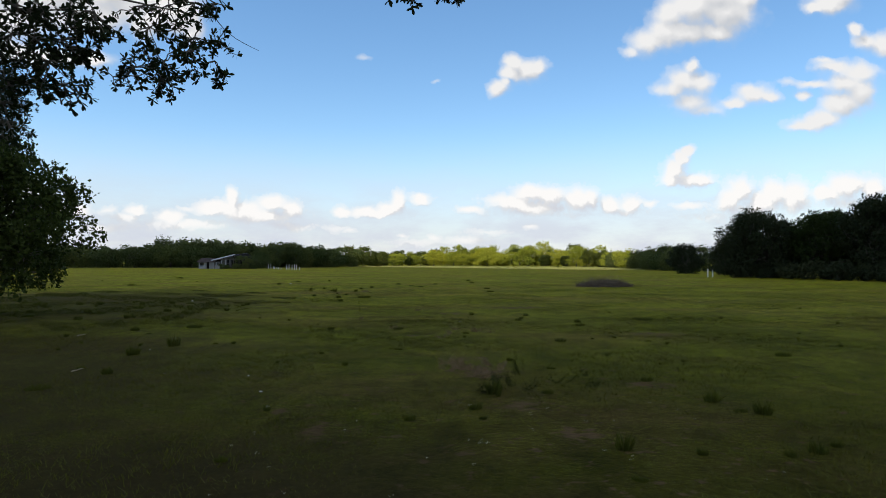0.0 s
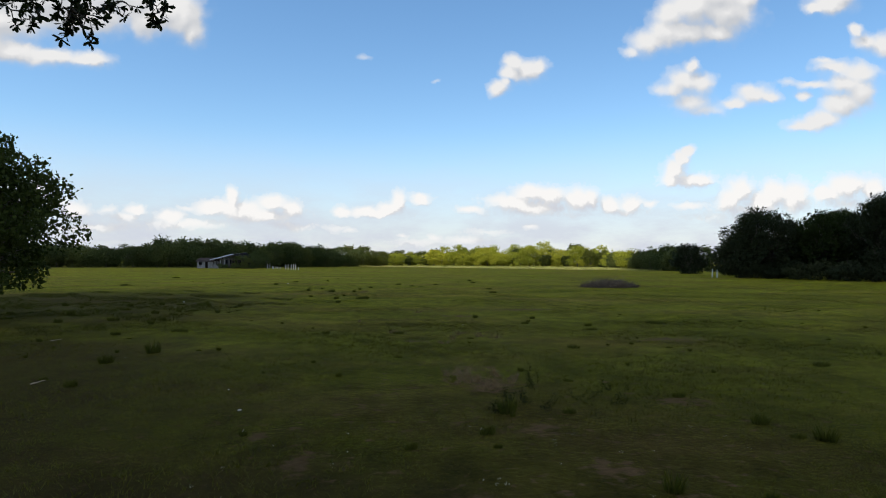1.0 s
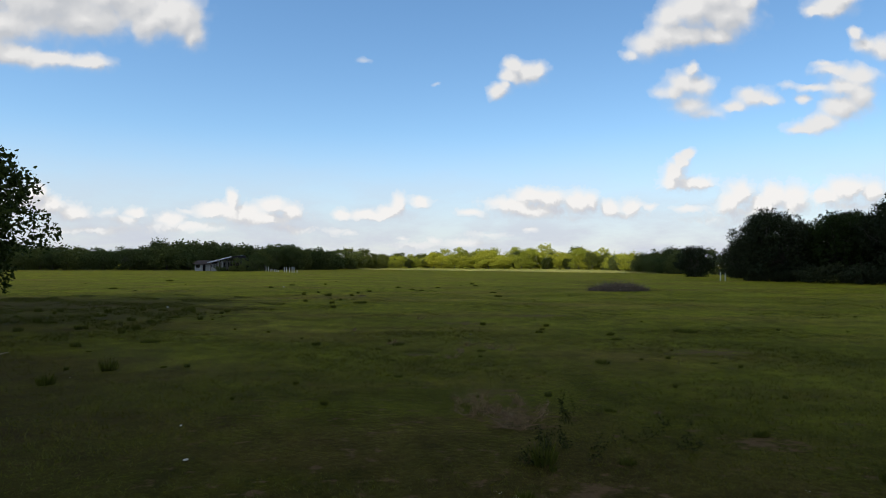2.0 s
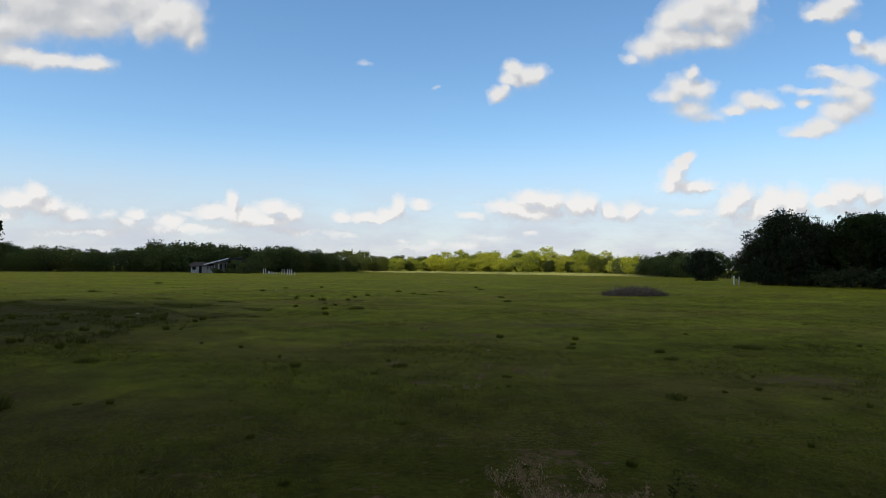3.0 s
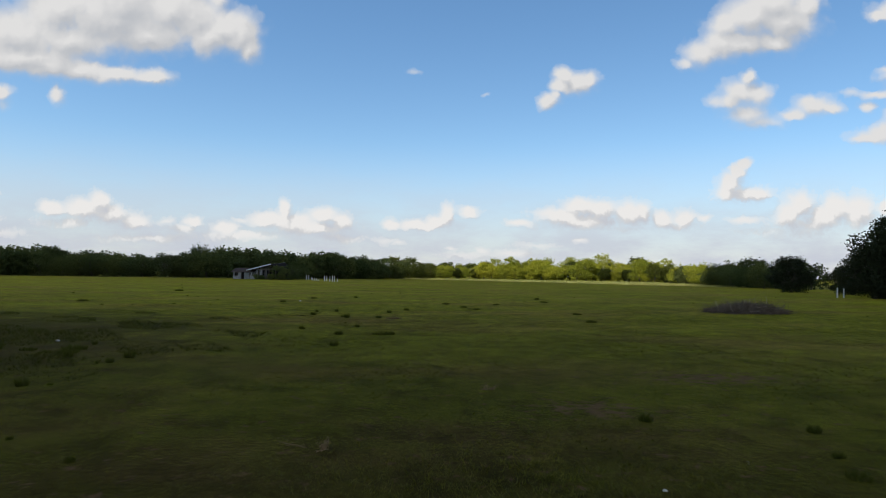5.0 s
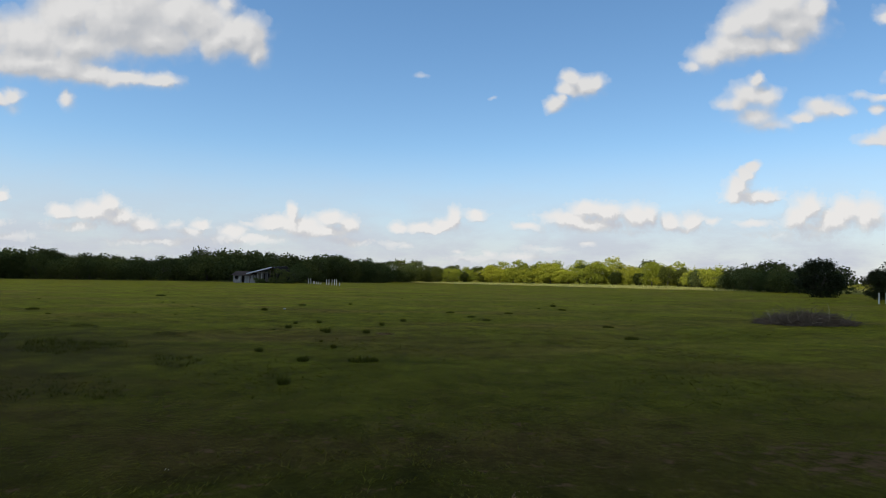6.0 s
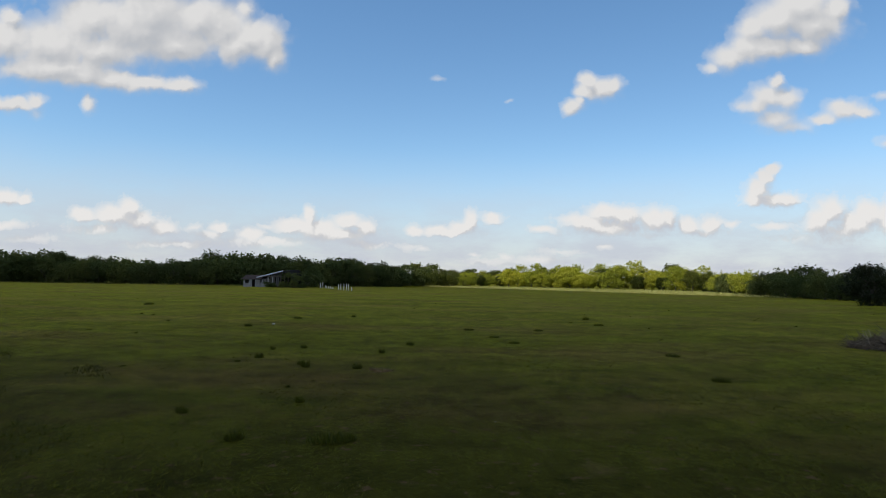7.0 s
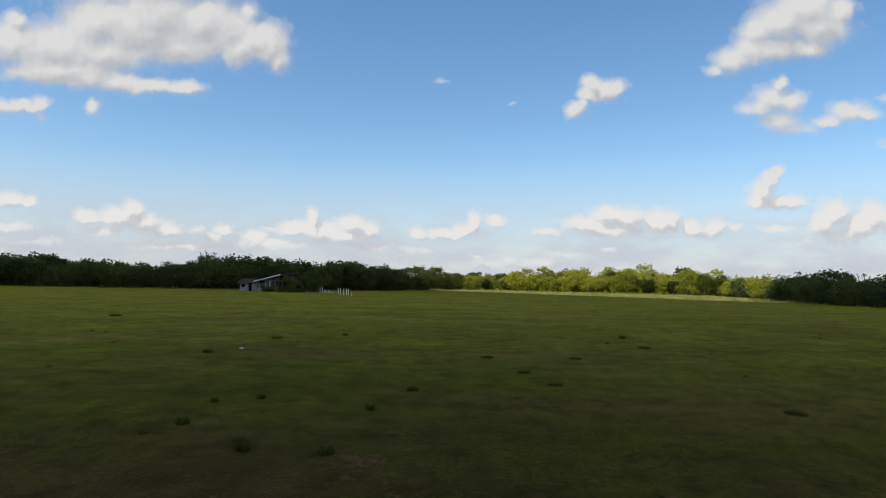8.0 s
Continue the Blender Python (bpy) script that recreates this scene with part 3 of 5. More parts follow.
def tube(verts, faces, path, radii, sides=6):
    """A tapered tube along a path, added to the lists."""
    rings = []
    for k, p in enumerate(path):
        a = path[max(k - 1, 0)]
        b = path[min(k + 1, len(path) - 1)]
        d = (b - a).normalized()
        side = d.cross(Vector((0.31, 0.77, 0.55))).normalized()
        other = d.cross(side)
        first = len(verts)
        for s in range(sides):
            w = 2 * math.pi * s / sides
            verts.append(p + (side * math.cos(w) + other * math.sin(w)) * radii[k])
        rings.append(first)
    for r0, r1 in zip(rings, rings[1:]):
        for s in range(sides):
            faces.append((r0 + s, r0 + (s + 1) % sides, r1 + (s + 1) % sides, r1 + s))
    faces.append(tuple(rings[-1] + s for s in range(sides)))


def leaves(centres, size, material, name, long=1.7, droop=0.0, seed=1, rounded=False, ways=None):
    """One small pointed leaf at every centre, turned at random."""
    r = np.random.default_rng(seed)
    n = len(centres)
    a = r.normal(size=(n, 3))
    a[:, 2] -= droop
    a /= np.linalg.norm(a, axis=1)[:, None]
    if ways is not None:
        # set on a twig: the leaf grows from its foot along its own way
        a = a * 0.55 + ways
        a /= np.linalg.norm(a, axis=1)[:, None]
        centres = centres + a * size * 0.5
    b = np.cross(a, r.normal(size=(n, 3)))
    b /= np.linalg.norm(b, axis=1)[:, None] + 1e-9
    c = np.cross(a, b)
    s = size * r.uniform(0.6, 1.35, n)[:, None]
    wide = s / long
    if rounded:
        ring = [(-0.5, 0.06), (-0.1, 0.38), (0.28, 0.5), (0.5, 0.16), (0.5, -0.16), (0.28, -0.5), (-0.1, -0.38), (-0.5, -0.06)]
        v = np.stack([centres + a * s * p + b * wide * q + c * wide * (0.3 * abs(q)) for p, q in ring], 1).reshape(-1, 3)
        return fast_mesh(name, v, np.arange(8 * n), 8, material)
    v = np.stack([centres - a * s * 0.5, centres + b * wide * 0.5 - a * s * 0.05 + c * wide * 0.15,
                  centres + a * s * 0.5, centres - b * wide * 0.5 - a * s * 0.05 + c * wide * 0.15], 1).reshape(-1, 3)
    return fast_mesh(name, v, np.arange(4 * n), 4, material)


def bend(a, b, steps, wild, r):
    """A crooked way from a to b."""
    pts = []
    far = (b - a).length
    for k in range(steps + 1):
        f = k / steps
        w = math.sin(math.pi * f) * wild * far
        pts.append(a.lerp(b, f) + Vector((r.normal() * w, r.normal() * w, r.normal() * w * 0.6)))
    return pts


def tree_meshes(seed, height, radius, trunk_h, clumps, per_clump, leaf, leaf_mat, flat=0.75, trunk_r=0.16, bottom=0.25, long=1.7, clump_r=0.32, low=None, spray=0.09, limbs=2):
    """Trunk with limbs, and a crown of leaf clumps at the ends of the limbs."""
    r = np.random.default_rng(seed)
    verts, faces = [], []
    lean = Vector((r.normal() * 0.06, r.normal() * 0.06, 1)) * trunk_h
    stem = bend(Vector((0, 0, -0.15)), lean, 4, 0.05, r)
    tube(verts, faces, stem, [trunk_r * f for f in (1.35, 1.05, 0.92, 0.85, 0.8)], 8)
    centres, sizes = [], []
    for k in range(clumps):
        # ends of limbs over a rounded crown, more of them outside than within
        w = 2 * math.pi * (k * 0.618 + r.uniform(-0.1, 0.1))
        rise = r.uniform(0, 1) ** 0.85
        out = radius * math.sqrt(max(0.04, 1 - (2 * (rise * (1 - bottom) + bottom) - 1) ** 2 * 0.92)) * r.uniform(0.45, 1.0)
        z0 = trunk_h * 0.55 if low is None else low
        zz = z0 + (height - z0 - radius * clump_r * 0.5) * rise
        c = Vector((out * math.cos(w), out * math.sin(w), zz))
        centres.append(c)
        sizes.append(radius * clump_r * r.uniform(0.65, 1.3))
        if k % limbs == 0:
            start = stem[-1].lerp(stem[2], r.uniform(0, 0.9))
            limb = bend(start, c, 4, 0.07, r)
            tube(verts, faces, limb, [trunk_r * f for f in (0.5, 0.36, 0.24, 0.14, 0.05)], 5)
            for _ in range(2):
                tip = c + Vector(r.normal(size=3)) * sizes[-1] * 0.35
                tube(verts, faces, bend(limb[2], tip, 3, 0.08, r), [trunk_r * f for f in (0.2, 0.14, 0.09, 0.03)], 4)
    pts = []
    for c, s in zip(centres, sizes):
        twigs = per_clump // 6
        d = r.normal(size=(twigs, 3))
        d /= np.linalg.norm(d, axis=1)[:, None]
        d *= (r.uniform(0.15, 1.0, twigs) ** 0.5)[:, None] * s
        d += r.normal(size=(twigs, 3)) * s * spray
        d[:, 2] *= flat
        # six leaves to a twig
        d = np.repeat(d, 6, axis=0) + r.normal(size=(twigs * 6, 3)) * leaf * 0.55
        pts.append(np.array(c) + d)
    pts = np.concatenate(pts)
    pts = pts[pts[:, 2] > 0.06]
    return mesh_of("trunk", verts, faces, M_BARK, True), leaves(pts, leaf, leaf_mat, "crown", long, 0.2, seed + 50)


def tree_thing(name, meshes, m, label, category, group=""):
    ob = new(name)
    ob.matrix_basis = m
    child("trunk", meshes[0], ob)
    child("crown", meshes[1], ob)
    return tagged(ob, label, category, group)


# ================= ground =================
def height_at(x, y):
    """Gentle relief of the pasture."""
    near = 1.0 / (1.0 + ((x / 60) ** 2 + ((y - 30) / 90) ** 2))
    return near * (0.03 * np.sin(x * 0.31 + 1.3) * np.sin(y * 0.17 + 0.4) + 0.005 * np.sin(x * 0.9 + y * 0.3) + 0.002 * np.sin(x * 1.9 - y * 1.1 + 2))


def spread(lo, hi, step, reach, grow=1.22):
    mid = list(np.arange(lo, hi + step / 2, step))
    out, s = [], step
    at = hi
    while at < reach:
        s *= grow
        at += s
        out.append(at)
    back, s, at = [], step, lo
    while at > -reach:
        s *= grow
        at -= s
        back.append(at)
    return np.array(back[::-1] + mid + out)


def make_ground():
    xs, ys = spread(-24, 24, 0.3, 4500), spread(-6, 75, 0.3, 4500)
    gx, gy = np.meshgrid(xs, ys)
    z = height_at(gx, gy) + np.where((abs(gx) < 30) & (gy < 90) & (gy > -10), rng.normal(size=gx.shape) * 0.001, 0)
    verts = np.stack([gx, gy, z], -1).reshape(-1, 3)
    w = len(xs)
    i = np.arange(len(ys) - 1)[:, None] * w + np.arange(w - 1)[None]
    quads = np.stack([i, i + 1, i + w + 1, i + w], -1).ravel()
    me = fast_mesh("ground", verts, quads, 4, M_GROUND)
    me.polygons.foreach_set("use_smooth", [True] * len(me.polygons))
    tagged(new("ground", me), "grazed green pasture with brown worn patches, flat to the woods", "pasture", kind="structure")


make_ground()


def blades(count, x0, x1, y0, y1, tall, wide, name, material, label, seed, keep=None, flat=1.0):
    """A sward of single blades, in tufts."""
    r = np.random.default_rng(seed)
    tufts = count // 7
    tx, ty = r.uniform(x0, x1, tufts), r.uniform(y0, y1, tufts)
    if keep is not None:
        ok = keep(tx, ty)
        tx, ty = tx[ok], ty[ok]
    tx, ty = np.repeat(tx, 7), np.repeat(ty, 7)
    n = len(tx)
    bare = np.ones(len(tx), bool)
    for x, y, a, b in BARE:
        bare &= ((tx - x) / a) ** 2 + ((ty - y) / b) ** 2 > r.uniform(0.35, 1.2, len(tx))
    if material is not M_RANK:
        for x, y, a, b in SHADE_AND_EARTH:
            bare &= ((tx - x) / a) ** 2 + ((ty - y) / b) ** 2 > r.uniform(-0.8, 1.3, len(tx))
    tx, ty = tx[bare], ty[bare]
    n = len(tx)
    px, py = tx + r.normal(size=n) * tall * 0.5, ty + r.normal(size=n) * tall * 0.5
    patch = 0.75 + 0.5 * np.sin(tx * 0.8 + 1.7 * np.sin(ty * 0.35)) * np.sin(ty * 0.6 + 0.8)
    h = tall * r.uniform(0.45, 1.25, n) * np.clip(patch, 0.4, 1.5)
    w2 = 2 * math.pi * r.uniform(0, 1, n)
    w = w2 + 1.57 + r.normal(size=n) * 0.5
    root = np.stack([px, py, height_at(px, py) - 0.015], -1)
    across = np.stack([np.cos(w), np.sin(w), 0 * w], -1) * (wide * r.uniform(0.6, 1.3, n))[:, None]
    lean = h * r.uniform(0.5, 1.6, n) * flat
    tip = root + np.stack([np.cos(w2) * lean, np.sin(w2) * lean, h], -1)
    v = np.stack([root - across * 0.5, root + across * 0.5, tip], 1).reshape(-1, 3)
    me = fast_mesh(name, v, np.arange(3 * n), 3, material)
    return tagged(new(name, me), label, "grass", kind="stuff")


def in_reach(margin, slope):
    return lambda x, y: abs(x + 0.5) < margin + slope * np.maximum(y - 1.0, 0)


def sward_edge(y_from, y_to, seed):
    """Blades thin out between two distances."""
    r = np.random.default_rng(seed)
    return lambda x, y: (abs(x + 0.5) < 3.0 + 0.82 * np.maximum(y - 1.0, 0)) & (r.uniform(0, 1, len(y)) < np.clip((y_to - y) / (y_to - y_from), 0, 1))


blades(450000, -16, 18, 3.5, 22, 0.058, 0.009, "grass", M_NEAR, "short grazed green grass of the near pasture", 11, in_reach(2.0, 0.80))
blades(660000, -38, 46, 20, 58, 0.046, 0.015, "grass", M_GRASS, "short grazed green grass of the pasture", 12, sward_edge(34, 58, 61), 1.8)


blades(170000, -28, -4.5, 16, 44, 0.10, 0.02, "grass", M_RANK, "rank dark grass in tangled patches", 15,
       lambda x, y: ((x + 15.5) / 10) ** 2 + ((y - 29) / 13) ** 2 < 0.55 + 0.75 * np.sin(x * 1.1 + 0.6 * y) * np.sin(y * 0.9 - 0.3 * x) + 0.25 * np.sin(x * 3.1 + y * 2.3))


# tall grass along the foot of the sunlit trees, sunlight put into its pale colour
blades(70000, -24, 68, 138, 262, 0.40, 0.11, "grass", M_SUNLIT, "tall grass at the foot of the trees, coloured pale for the sunlight on it", 14,
       lambda x, y: (0.804 * x + 0.594 * y > 129) & (y < 272 - 0.75 * np.abs(x - 2)) & (x < 62))
# rough grass along the foot of the dark wood
FOOT = [(-150, 174), (-109, 179), (-86, 184), (-62, 189), (-47, 195), (-31, 202), (-21, 217)]
blades(45000, -150, -21, 164, 217, 0.34, 0.12, "grass", M_ROUGH, "rough pale-green grass at the foot of the dark wood", 17,
       lambda x, y: (y < np.interp(x, [a for a, _ in FOOT], [b for _, b in FOOT]) + 1.0) & (y > np.interp(x, [a for a, _ in FOOT], [b for _, b in FOOT]) - 7.0))
# the next field, seen between the oaks, with its sunlight in the blade colour too
blades(16000, 64, 112, 128, 200, 0.40, 0.13, "grass", M_SUNLIT, "tall grass of the next field, coloured pale for the sunlight on it", 16, lambda x, y: 0.804 * x + 0.594 * y > 131)


# ================= woods round the field =================
# each kind in a full form for the front of a row and a lighter one for the trees behind it
def far_kinds(seed, sizes, material, leaf, low, trunk, flat=0.78, clump_r=0.38):
    full = [tree_meshes(seed + k, h, rad, th, 46, 84, leaf, material, flat, trunk, 0.02, 1.6, clump_r, low, 0.10, 8) for k, (h, rad, th) in enumerate(sizes)]
    light = [tree_meshes(seed + 60 + k, h, rad, th, 26, 60, leaf * 1.45, material, flat, trunk, 0.05, 1.6, clump_r, low, 0.10, 9) for k, (h, rad, th) in enumerate(sizes)]
    return [(h, a, b) for (h, _, _), a, b in zip(sizes, full, light)]


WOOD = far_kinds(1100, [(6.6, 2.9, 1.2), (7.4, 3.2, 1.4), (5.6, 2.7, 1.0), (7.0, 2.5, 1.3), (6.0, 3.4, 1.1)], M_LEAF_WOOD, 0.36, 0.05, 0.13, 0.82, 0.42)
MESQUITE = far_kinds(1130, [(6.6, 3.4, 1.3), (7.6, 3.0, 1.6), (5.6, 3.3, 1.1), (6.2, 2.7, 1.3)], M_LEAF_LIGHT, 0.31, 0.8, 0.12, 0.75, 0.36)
OLIVE = far_kinds(1150, [(7.4, 2.6, 1.2), (6.2, 3.0, 1.2), (5.4, 2.4, 1.2)], M_LEAF_OLIVE, 0.31, 0.8, 0.12, 0.8, 0.36)
HEDGE = far_kinds(1160, [(4.9, 2.6, 0.9), (4.3, 2.4, 0.8), (5.3, 2.3, 1.0)], M_LEAF_WOOD, 0.26, 0.4, 0.11)


def row_of_trees(points, step, kinds, name, label, group, seed, rows=3, gap=4.2, grow=0.06, size=1.0, vary=0.14, tall=None):
    """Trees along a line on the ground, in rows behind one another, away from the field's middle. tall: the wood's height at a place."""
    r = np.random.default_rng(seed)
    pts = [Vector((*p, 0)) for p in points]
    for row in range(rows):
        for a, b in zip(pts, pts[1:]):
            far = (b - a).length
            n = max(1, round(far / step))
            out = Vector((-(b - a).y, (b - a).x, 0)).normalized()
            for k in range(n):
                p = a.lerp(b, (k + r.uniform(0.1, 0.9)) / n) + out * (1.5 + row * gap + r.uniform(-1.2, 1.2))
                high, full, light = kinds[int(r.integers(len(kinds)))]
                s = size * (1 + r.uniform(-1.2, 1.0) * vary) * (1 + grow * row)
                if tall:
                    s = tall(p.x) / high * r.uniform(0.84, 1.04) * (0.86 if row == 0 else 1.0)
                m = Matrix.Translation(p) @ Matrix.Rotation(r.uniform(0, 6.28), 4, "Z") @ Matrix.Diagonal((s * 1.2, s * 1.2, s * r.uniform(0.94, 1.06), 1))
                tree_thing(name, full if row == 0 else light, m, label, "tree", group)


LEFT_WOOD = [(-21, 219), (-31, 204), (-47, 197), (-62, 191), (-86, 186), (-109, 181), (-150, 176)]
LIT_WOOD = [(66, 224), (54, 232), (42, 238), (27, 247), (2, 272)]
FAR_CORNER = [(2, 272), (-14, 250), (-23, 224)]
RIGHT_ROW = [(54, 126), (53, 138), (56, 158)]
LIT_ROW = [(57, 161), (60, 190), (66, 224)]
# how high the dark wood stands along its edge
RISE = [(-150, 7.6), (-115, 7.5), (-110, 8.0), (-104, 7.4), (-100, 5.7), (-94, 6.8), (-89, 7.1), (-84, 5.8), (-79, 6.4), (-74, 6.2), (-68, 7.6), (-60, 7.8), (-46, 7.7), (-38, 7.4), (-31, 7.2), (-24, 6.6)]


def wood_height(x):
    return float(np.interp(x, [a for a, _ in RISE], [b for _, b in RISE]))


row_of_trees(LEFT_WOOD[::-1], 4.0, WOOD, "wood_tree", "dense dark green tree of the wood beside the pasture", "wood by the barn", 21, 3, 4.6, tall=wood_height)
row_of_trees(FAR_CORNER[::-1], 4.2, OLIVE + OLIVE + WOOD[:2], "wood_tree", "dark green tree in the far corner of the pasture", "wood by the barn", 25, 3, 4.2, 0.05, 0.80, 0.2)
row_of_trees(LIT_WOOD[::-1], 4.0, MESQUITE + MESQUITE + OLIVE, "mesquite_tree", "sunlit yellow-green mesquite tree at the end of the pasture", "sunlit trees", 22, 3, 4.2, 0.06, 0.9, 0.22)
row_of_trees(RIGHT_ROW[::-1], 4.4, HEDGE, "hedge_tree", "low dark green tree in the row beside the pasture", "row of low trees", 23, 2, 4.2, 0.05, 0.86, 0.18)
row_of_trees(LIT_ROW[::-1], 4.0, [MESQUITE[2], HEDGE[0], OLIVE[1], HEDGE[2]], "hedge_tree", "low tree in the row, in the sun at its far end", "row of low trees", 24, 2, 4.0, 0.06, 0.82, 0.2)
# single crowns that stand out over the woods
for x, y, kinds, s in ((-69.5, 199, WOOD[1], 1.2), (-104.5, 189, WOOD[3], 1.1), (33.5, 262, OLIVE[0], 1.0), (42, 255, MESQUITE[1], 1.12), (53, 240, OLIVE[0], 0.85), (60.5, 217, OLIVE[1], 0.95), (-60.5, 200, WOOD[4], 1.3)):
    tree_thing("tall_tree", kinds[1], Matrix.Translation((x, y, 0)) @ Matrix.Diagonal((s, s, s, 1)), "taller tree that stands out over the wood's edge", "tree")
for k, (x, y) in enumerate(((-7.5, 250), (-4.0, 255), (-1.2, 259), (1.6, 262), (4.2, 264), (-2.5, 266), (2.5, 270))):
    tree_thing("wood_tree", (OLIVE + MESQUITE)[(k * 3) % 7][1], Matrix.Translation((x, y, 0)) @ Matrix.Diagonal((0.8, 0.8, 0.78, 1)), "dark green tree in the far corner of the pasture", "tree", "wood by the barn")
# lone round tree at the head of the row
ROUND = tree_meshes(190, 4.6, 2.6, 0.9, 60, 190, 0.21, M_LEAF_GROVE, 0.85, 0.15, 0.02, 1.6, 0.33, 0.12)
tree_thing("oak_tree", ROUND, pose(43.8, 103.4, 0), "small round dark green oak at the pasture's edge", "tree")

# dark grove of old oaks by the pasture
GROVE = [tree_meshes(200 + k, h, rad, th, 110, 320, 0.21, M_LEAF_LEFT if k == 1 else M_LEAF_GROVE, 0.85, 0.24, 0.04, 1.5, 0.27, 0.5, 0.06) for k, (h, rad, th) in
         enumerate([(7.8, 4.4, 1.7), (7.2, 4.0, 1.5), (8.4, 4.2, 1.8)])]
for k, (x, y, s, turn) in enumerate([(40.9, 76.8, 1.0, 0), (46.2, 72.5, 1.02, 80), (47.5, 64.5, 1.0, 150), (50, 57, 1.02, 230), (53, 70, 1.08, 300), (51.5, 79, 0.95, 20), (56, 62, 1.1, 110), (53, 49, 1.0, 10), (58, 54, 1.05, 200)]):
    tree_thing("oak_tree", GROVE[k % 3], Matrix.Translation((x, y, 0)) @ Matrix.Rotation(radians(turn), 4, "Z") @ Matrix.Diagonal((s, s, s, 1)),
               "big dark evergreen oak with its crown down to the grass", "tree", "oak grove")

SHRUB = [tree_meshes(250 + k, h, rad, 0.3, 18, 120, 0.2, M_LEAF_GROVE, 0.8, 0.05, 0.02, 1.5, 0.4, 0.2) for k, (h, rad) in enumerate([(1.9, 1.5), (1.5, 1.3)])]
for k in range(16):
    f = k / 15
    tree_thing("bush", SHRUB[k % 2], pose(39.6 + 8.5 * f + (k % 3) * 0.7, 76 - 27 * f, 0, 0, 0, k * 47), "dense dark bush under the oaks", "bush", "bushes under the oaks")

for x, y, s, turn in ((38.9, 78.4, 0.62, 40), (47.5, 90, 0.5, 100), (45.8, 95, 0.42, 10), (50, 86, 0.6, 200)):
    tree_thing("oak_tree", GROVE[0], Matrix.Translation((x, y, 0)) @ Matrix.Rotation(radians(turn), 4, "Z") @ Matrix.Diagonal((s, s, s, 1)), "young dark oak at the edge of the grove", "tree", "oak grove")

# tree at the side of the start, with low boughs
SIDE = tree_meshes(230, 6.0, 4.35, 2.0, 104, 560, 0.13, M_LEAF_LEFT, 0.8, 0.3, 0.12, 1.4, 0.18, 1.25, 0.05)
tree_thing("oak_tree", SIDE, pose(-15.15, 22.6, 0), "broad green oak with low boughs near the grass", "tree")


# ================= oak over the start =================
def overhanging_oak():
    r = np.random.default_rng(77)
    ob = tagged(new("oak_tree"), "old oak whose leafy boughs hang over the pasture's edge", "tree")
    base = Vector((-6.8, 1.0, 0))
    ob.matrix_basis = Matrix.Translation(base)
    verts, faces = [], []
    stem = bend(Vector((0, 0, -0.2)), Vector((0.4, 0.5, 3.0)), 5, 0.03, r)
    tube(verts, faces, stem, [0.42, 0.34, 0.31, 0.29, 0.27, 0.25], 10)
    # ends of the boughs, seen from the ground: x, y, z
    ends = [(-2.1, 5.6, 3.55), (-1.75, 5.4, 3.9), (-2.9, 5.5, 3.7), (-3.3, 5.2, 3.2), (-2.5, 5.3, 4.0), (-3.6, 4.8, 4.2), (0.15, 5.1, 4.05),
            (-8.4, 13.8, 4.3), (-8.2, 13.6, 5.2), (-4.5, 3.0, 4.8), (-8.5, 4.0, 4.5), (-10, 0.5, 4.6), (-7.5, -3.0, 5.0), (-4.0, -1.0, 5.4), (-1.2, 2.0, 5.6), (-6.5, 1.5, 6.6)]
    pts = []
    for k, e in enumerate(ends):
        tip = Vector(e) - base
        limb = bend(stem[-1 - (k % 2)], tip, 6, 0.05, r)
        tube(verts, faces, limb, [f * (0.55 if k < 7 else 1.0) for f in (0.13, 0.10, 0.075, 0.050, 0.030, 0.016, 0.005)], 6)
    aims = []

    def spray(c, n, s, down=0.35):
        """Twigs from a point, each set with leaves and a rosette at its tip."""
        c = Vector(c) - base
        for _ in range(n - 1):
            d = Vector((r.normal(), r.normal(), r.normal() * 0.7 - down)).normalized() * s * r.uniform(0.5, 1.1)
            way = bend(c, c + d, 4, 0.07, r)
            tube(verts, faces, way, [0.005, 0.004, 0.0035, 0.003, 0.002], 4)
            out = d.normalized()
            for q in (0.40, 0.52, 0.64, 0.74, 0.84, 0.92, 0.97, 1.0, 1.0, 1.0, 1.0, 1.0):
                k = min(int(q * 4), 3)
                at = way[k].lerp(way[k + 1], q * 4 - k)
                pts.append(np.array(at))
                side = Vector(r.normal(size=3)).normalized()
                aims.append(np.array((out * (0.9 if q < 1 else 0.7) + side).normalized()))
    for c, n, s in OAK_SPRAYS:
        spray(c, n, s)
    for c in ends[9:]:
        if c[0] < -3.9:
            for _ in range(20):
                spray(Vector(c) + Vector(np.clip(r.normal(size=3), -1.6, 1.6)) * 0.5, 9, 0.45)
    # the thick crown above the trunk, out of view, added to shade the ground below
    heart = []
    for k in range(64):
        d = Vector(r.normal(size=3)).normalized() * r.uniform(0.3, 1.0) ** 0.5
        c = Vector((-7.6 + 5.2 * d.x, 1.2 + 5.0 * d.y, 5.6 + 2.4 * d.z))
        if c.x < -3.4 - 0.62 * (c.y - 0.8):
            heart.append(np.array(c - base) + r.normal(size=(220, 3)) * 0.42)
            tube(verts, faces, bend(stem[-1], c - base, 4, 0.06, r), [0.09, 0.07, 0.05, 0.03, 0.01], 5)
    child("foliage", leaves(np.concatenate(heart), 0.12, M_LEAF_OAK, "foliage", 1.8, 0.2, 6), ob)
    # one bare twig that hangs clear, in a slack curve
    top, foot = Vector((-2.08, 5.4, 3.66)) - base, Vector((-1.70, 5.4, 3.26)) - base
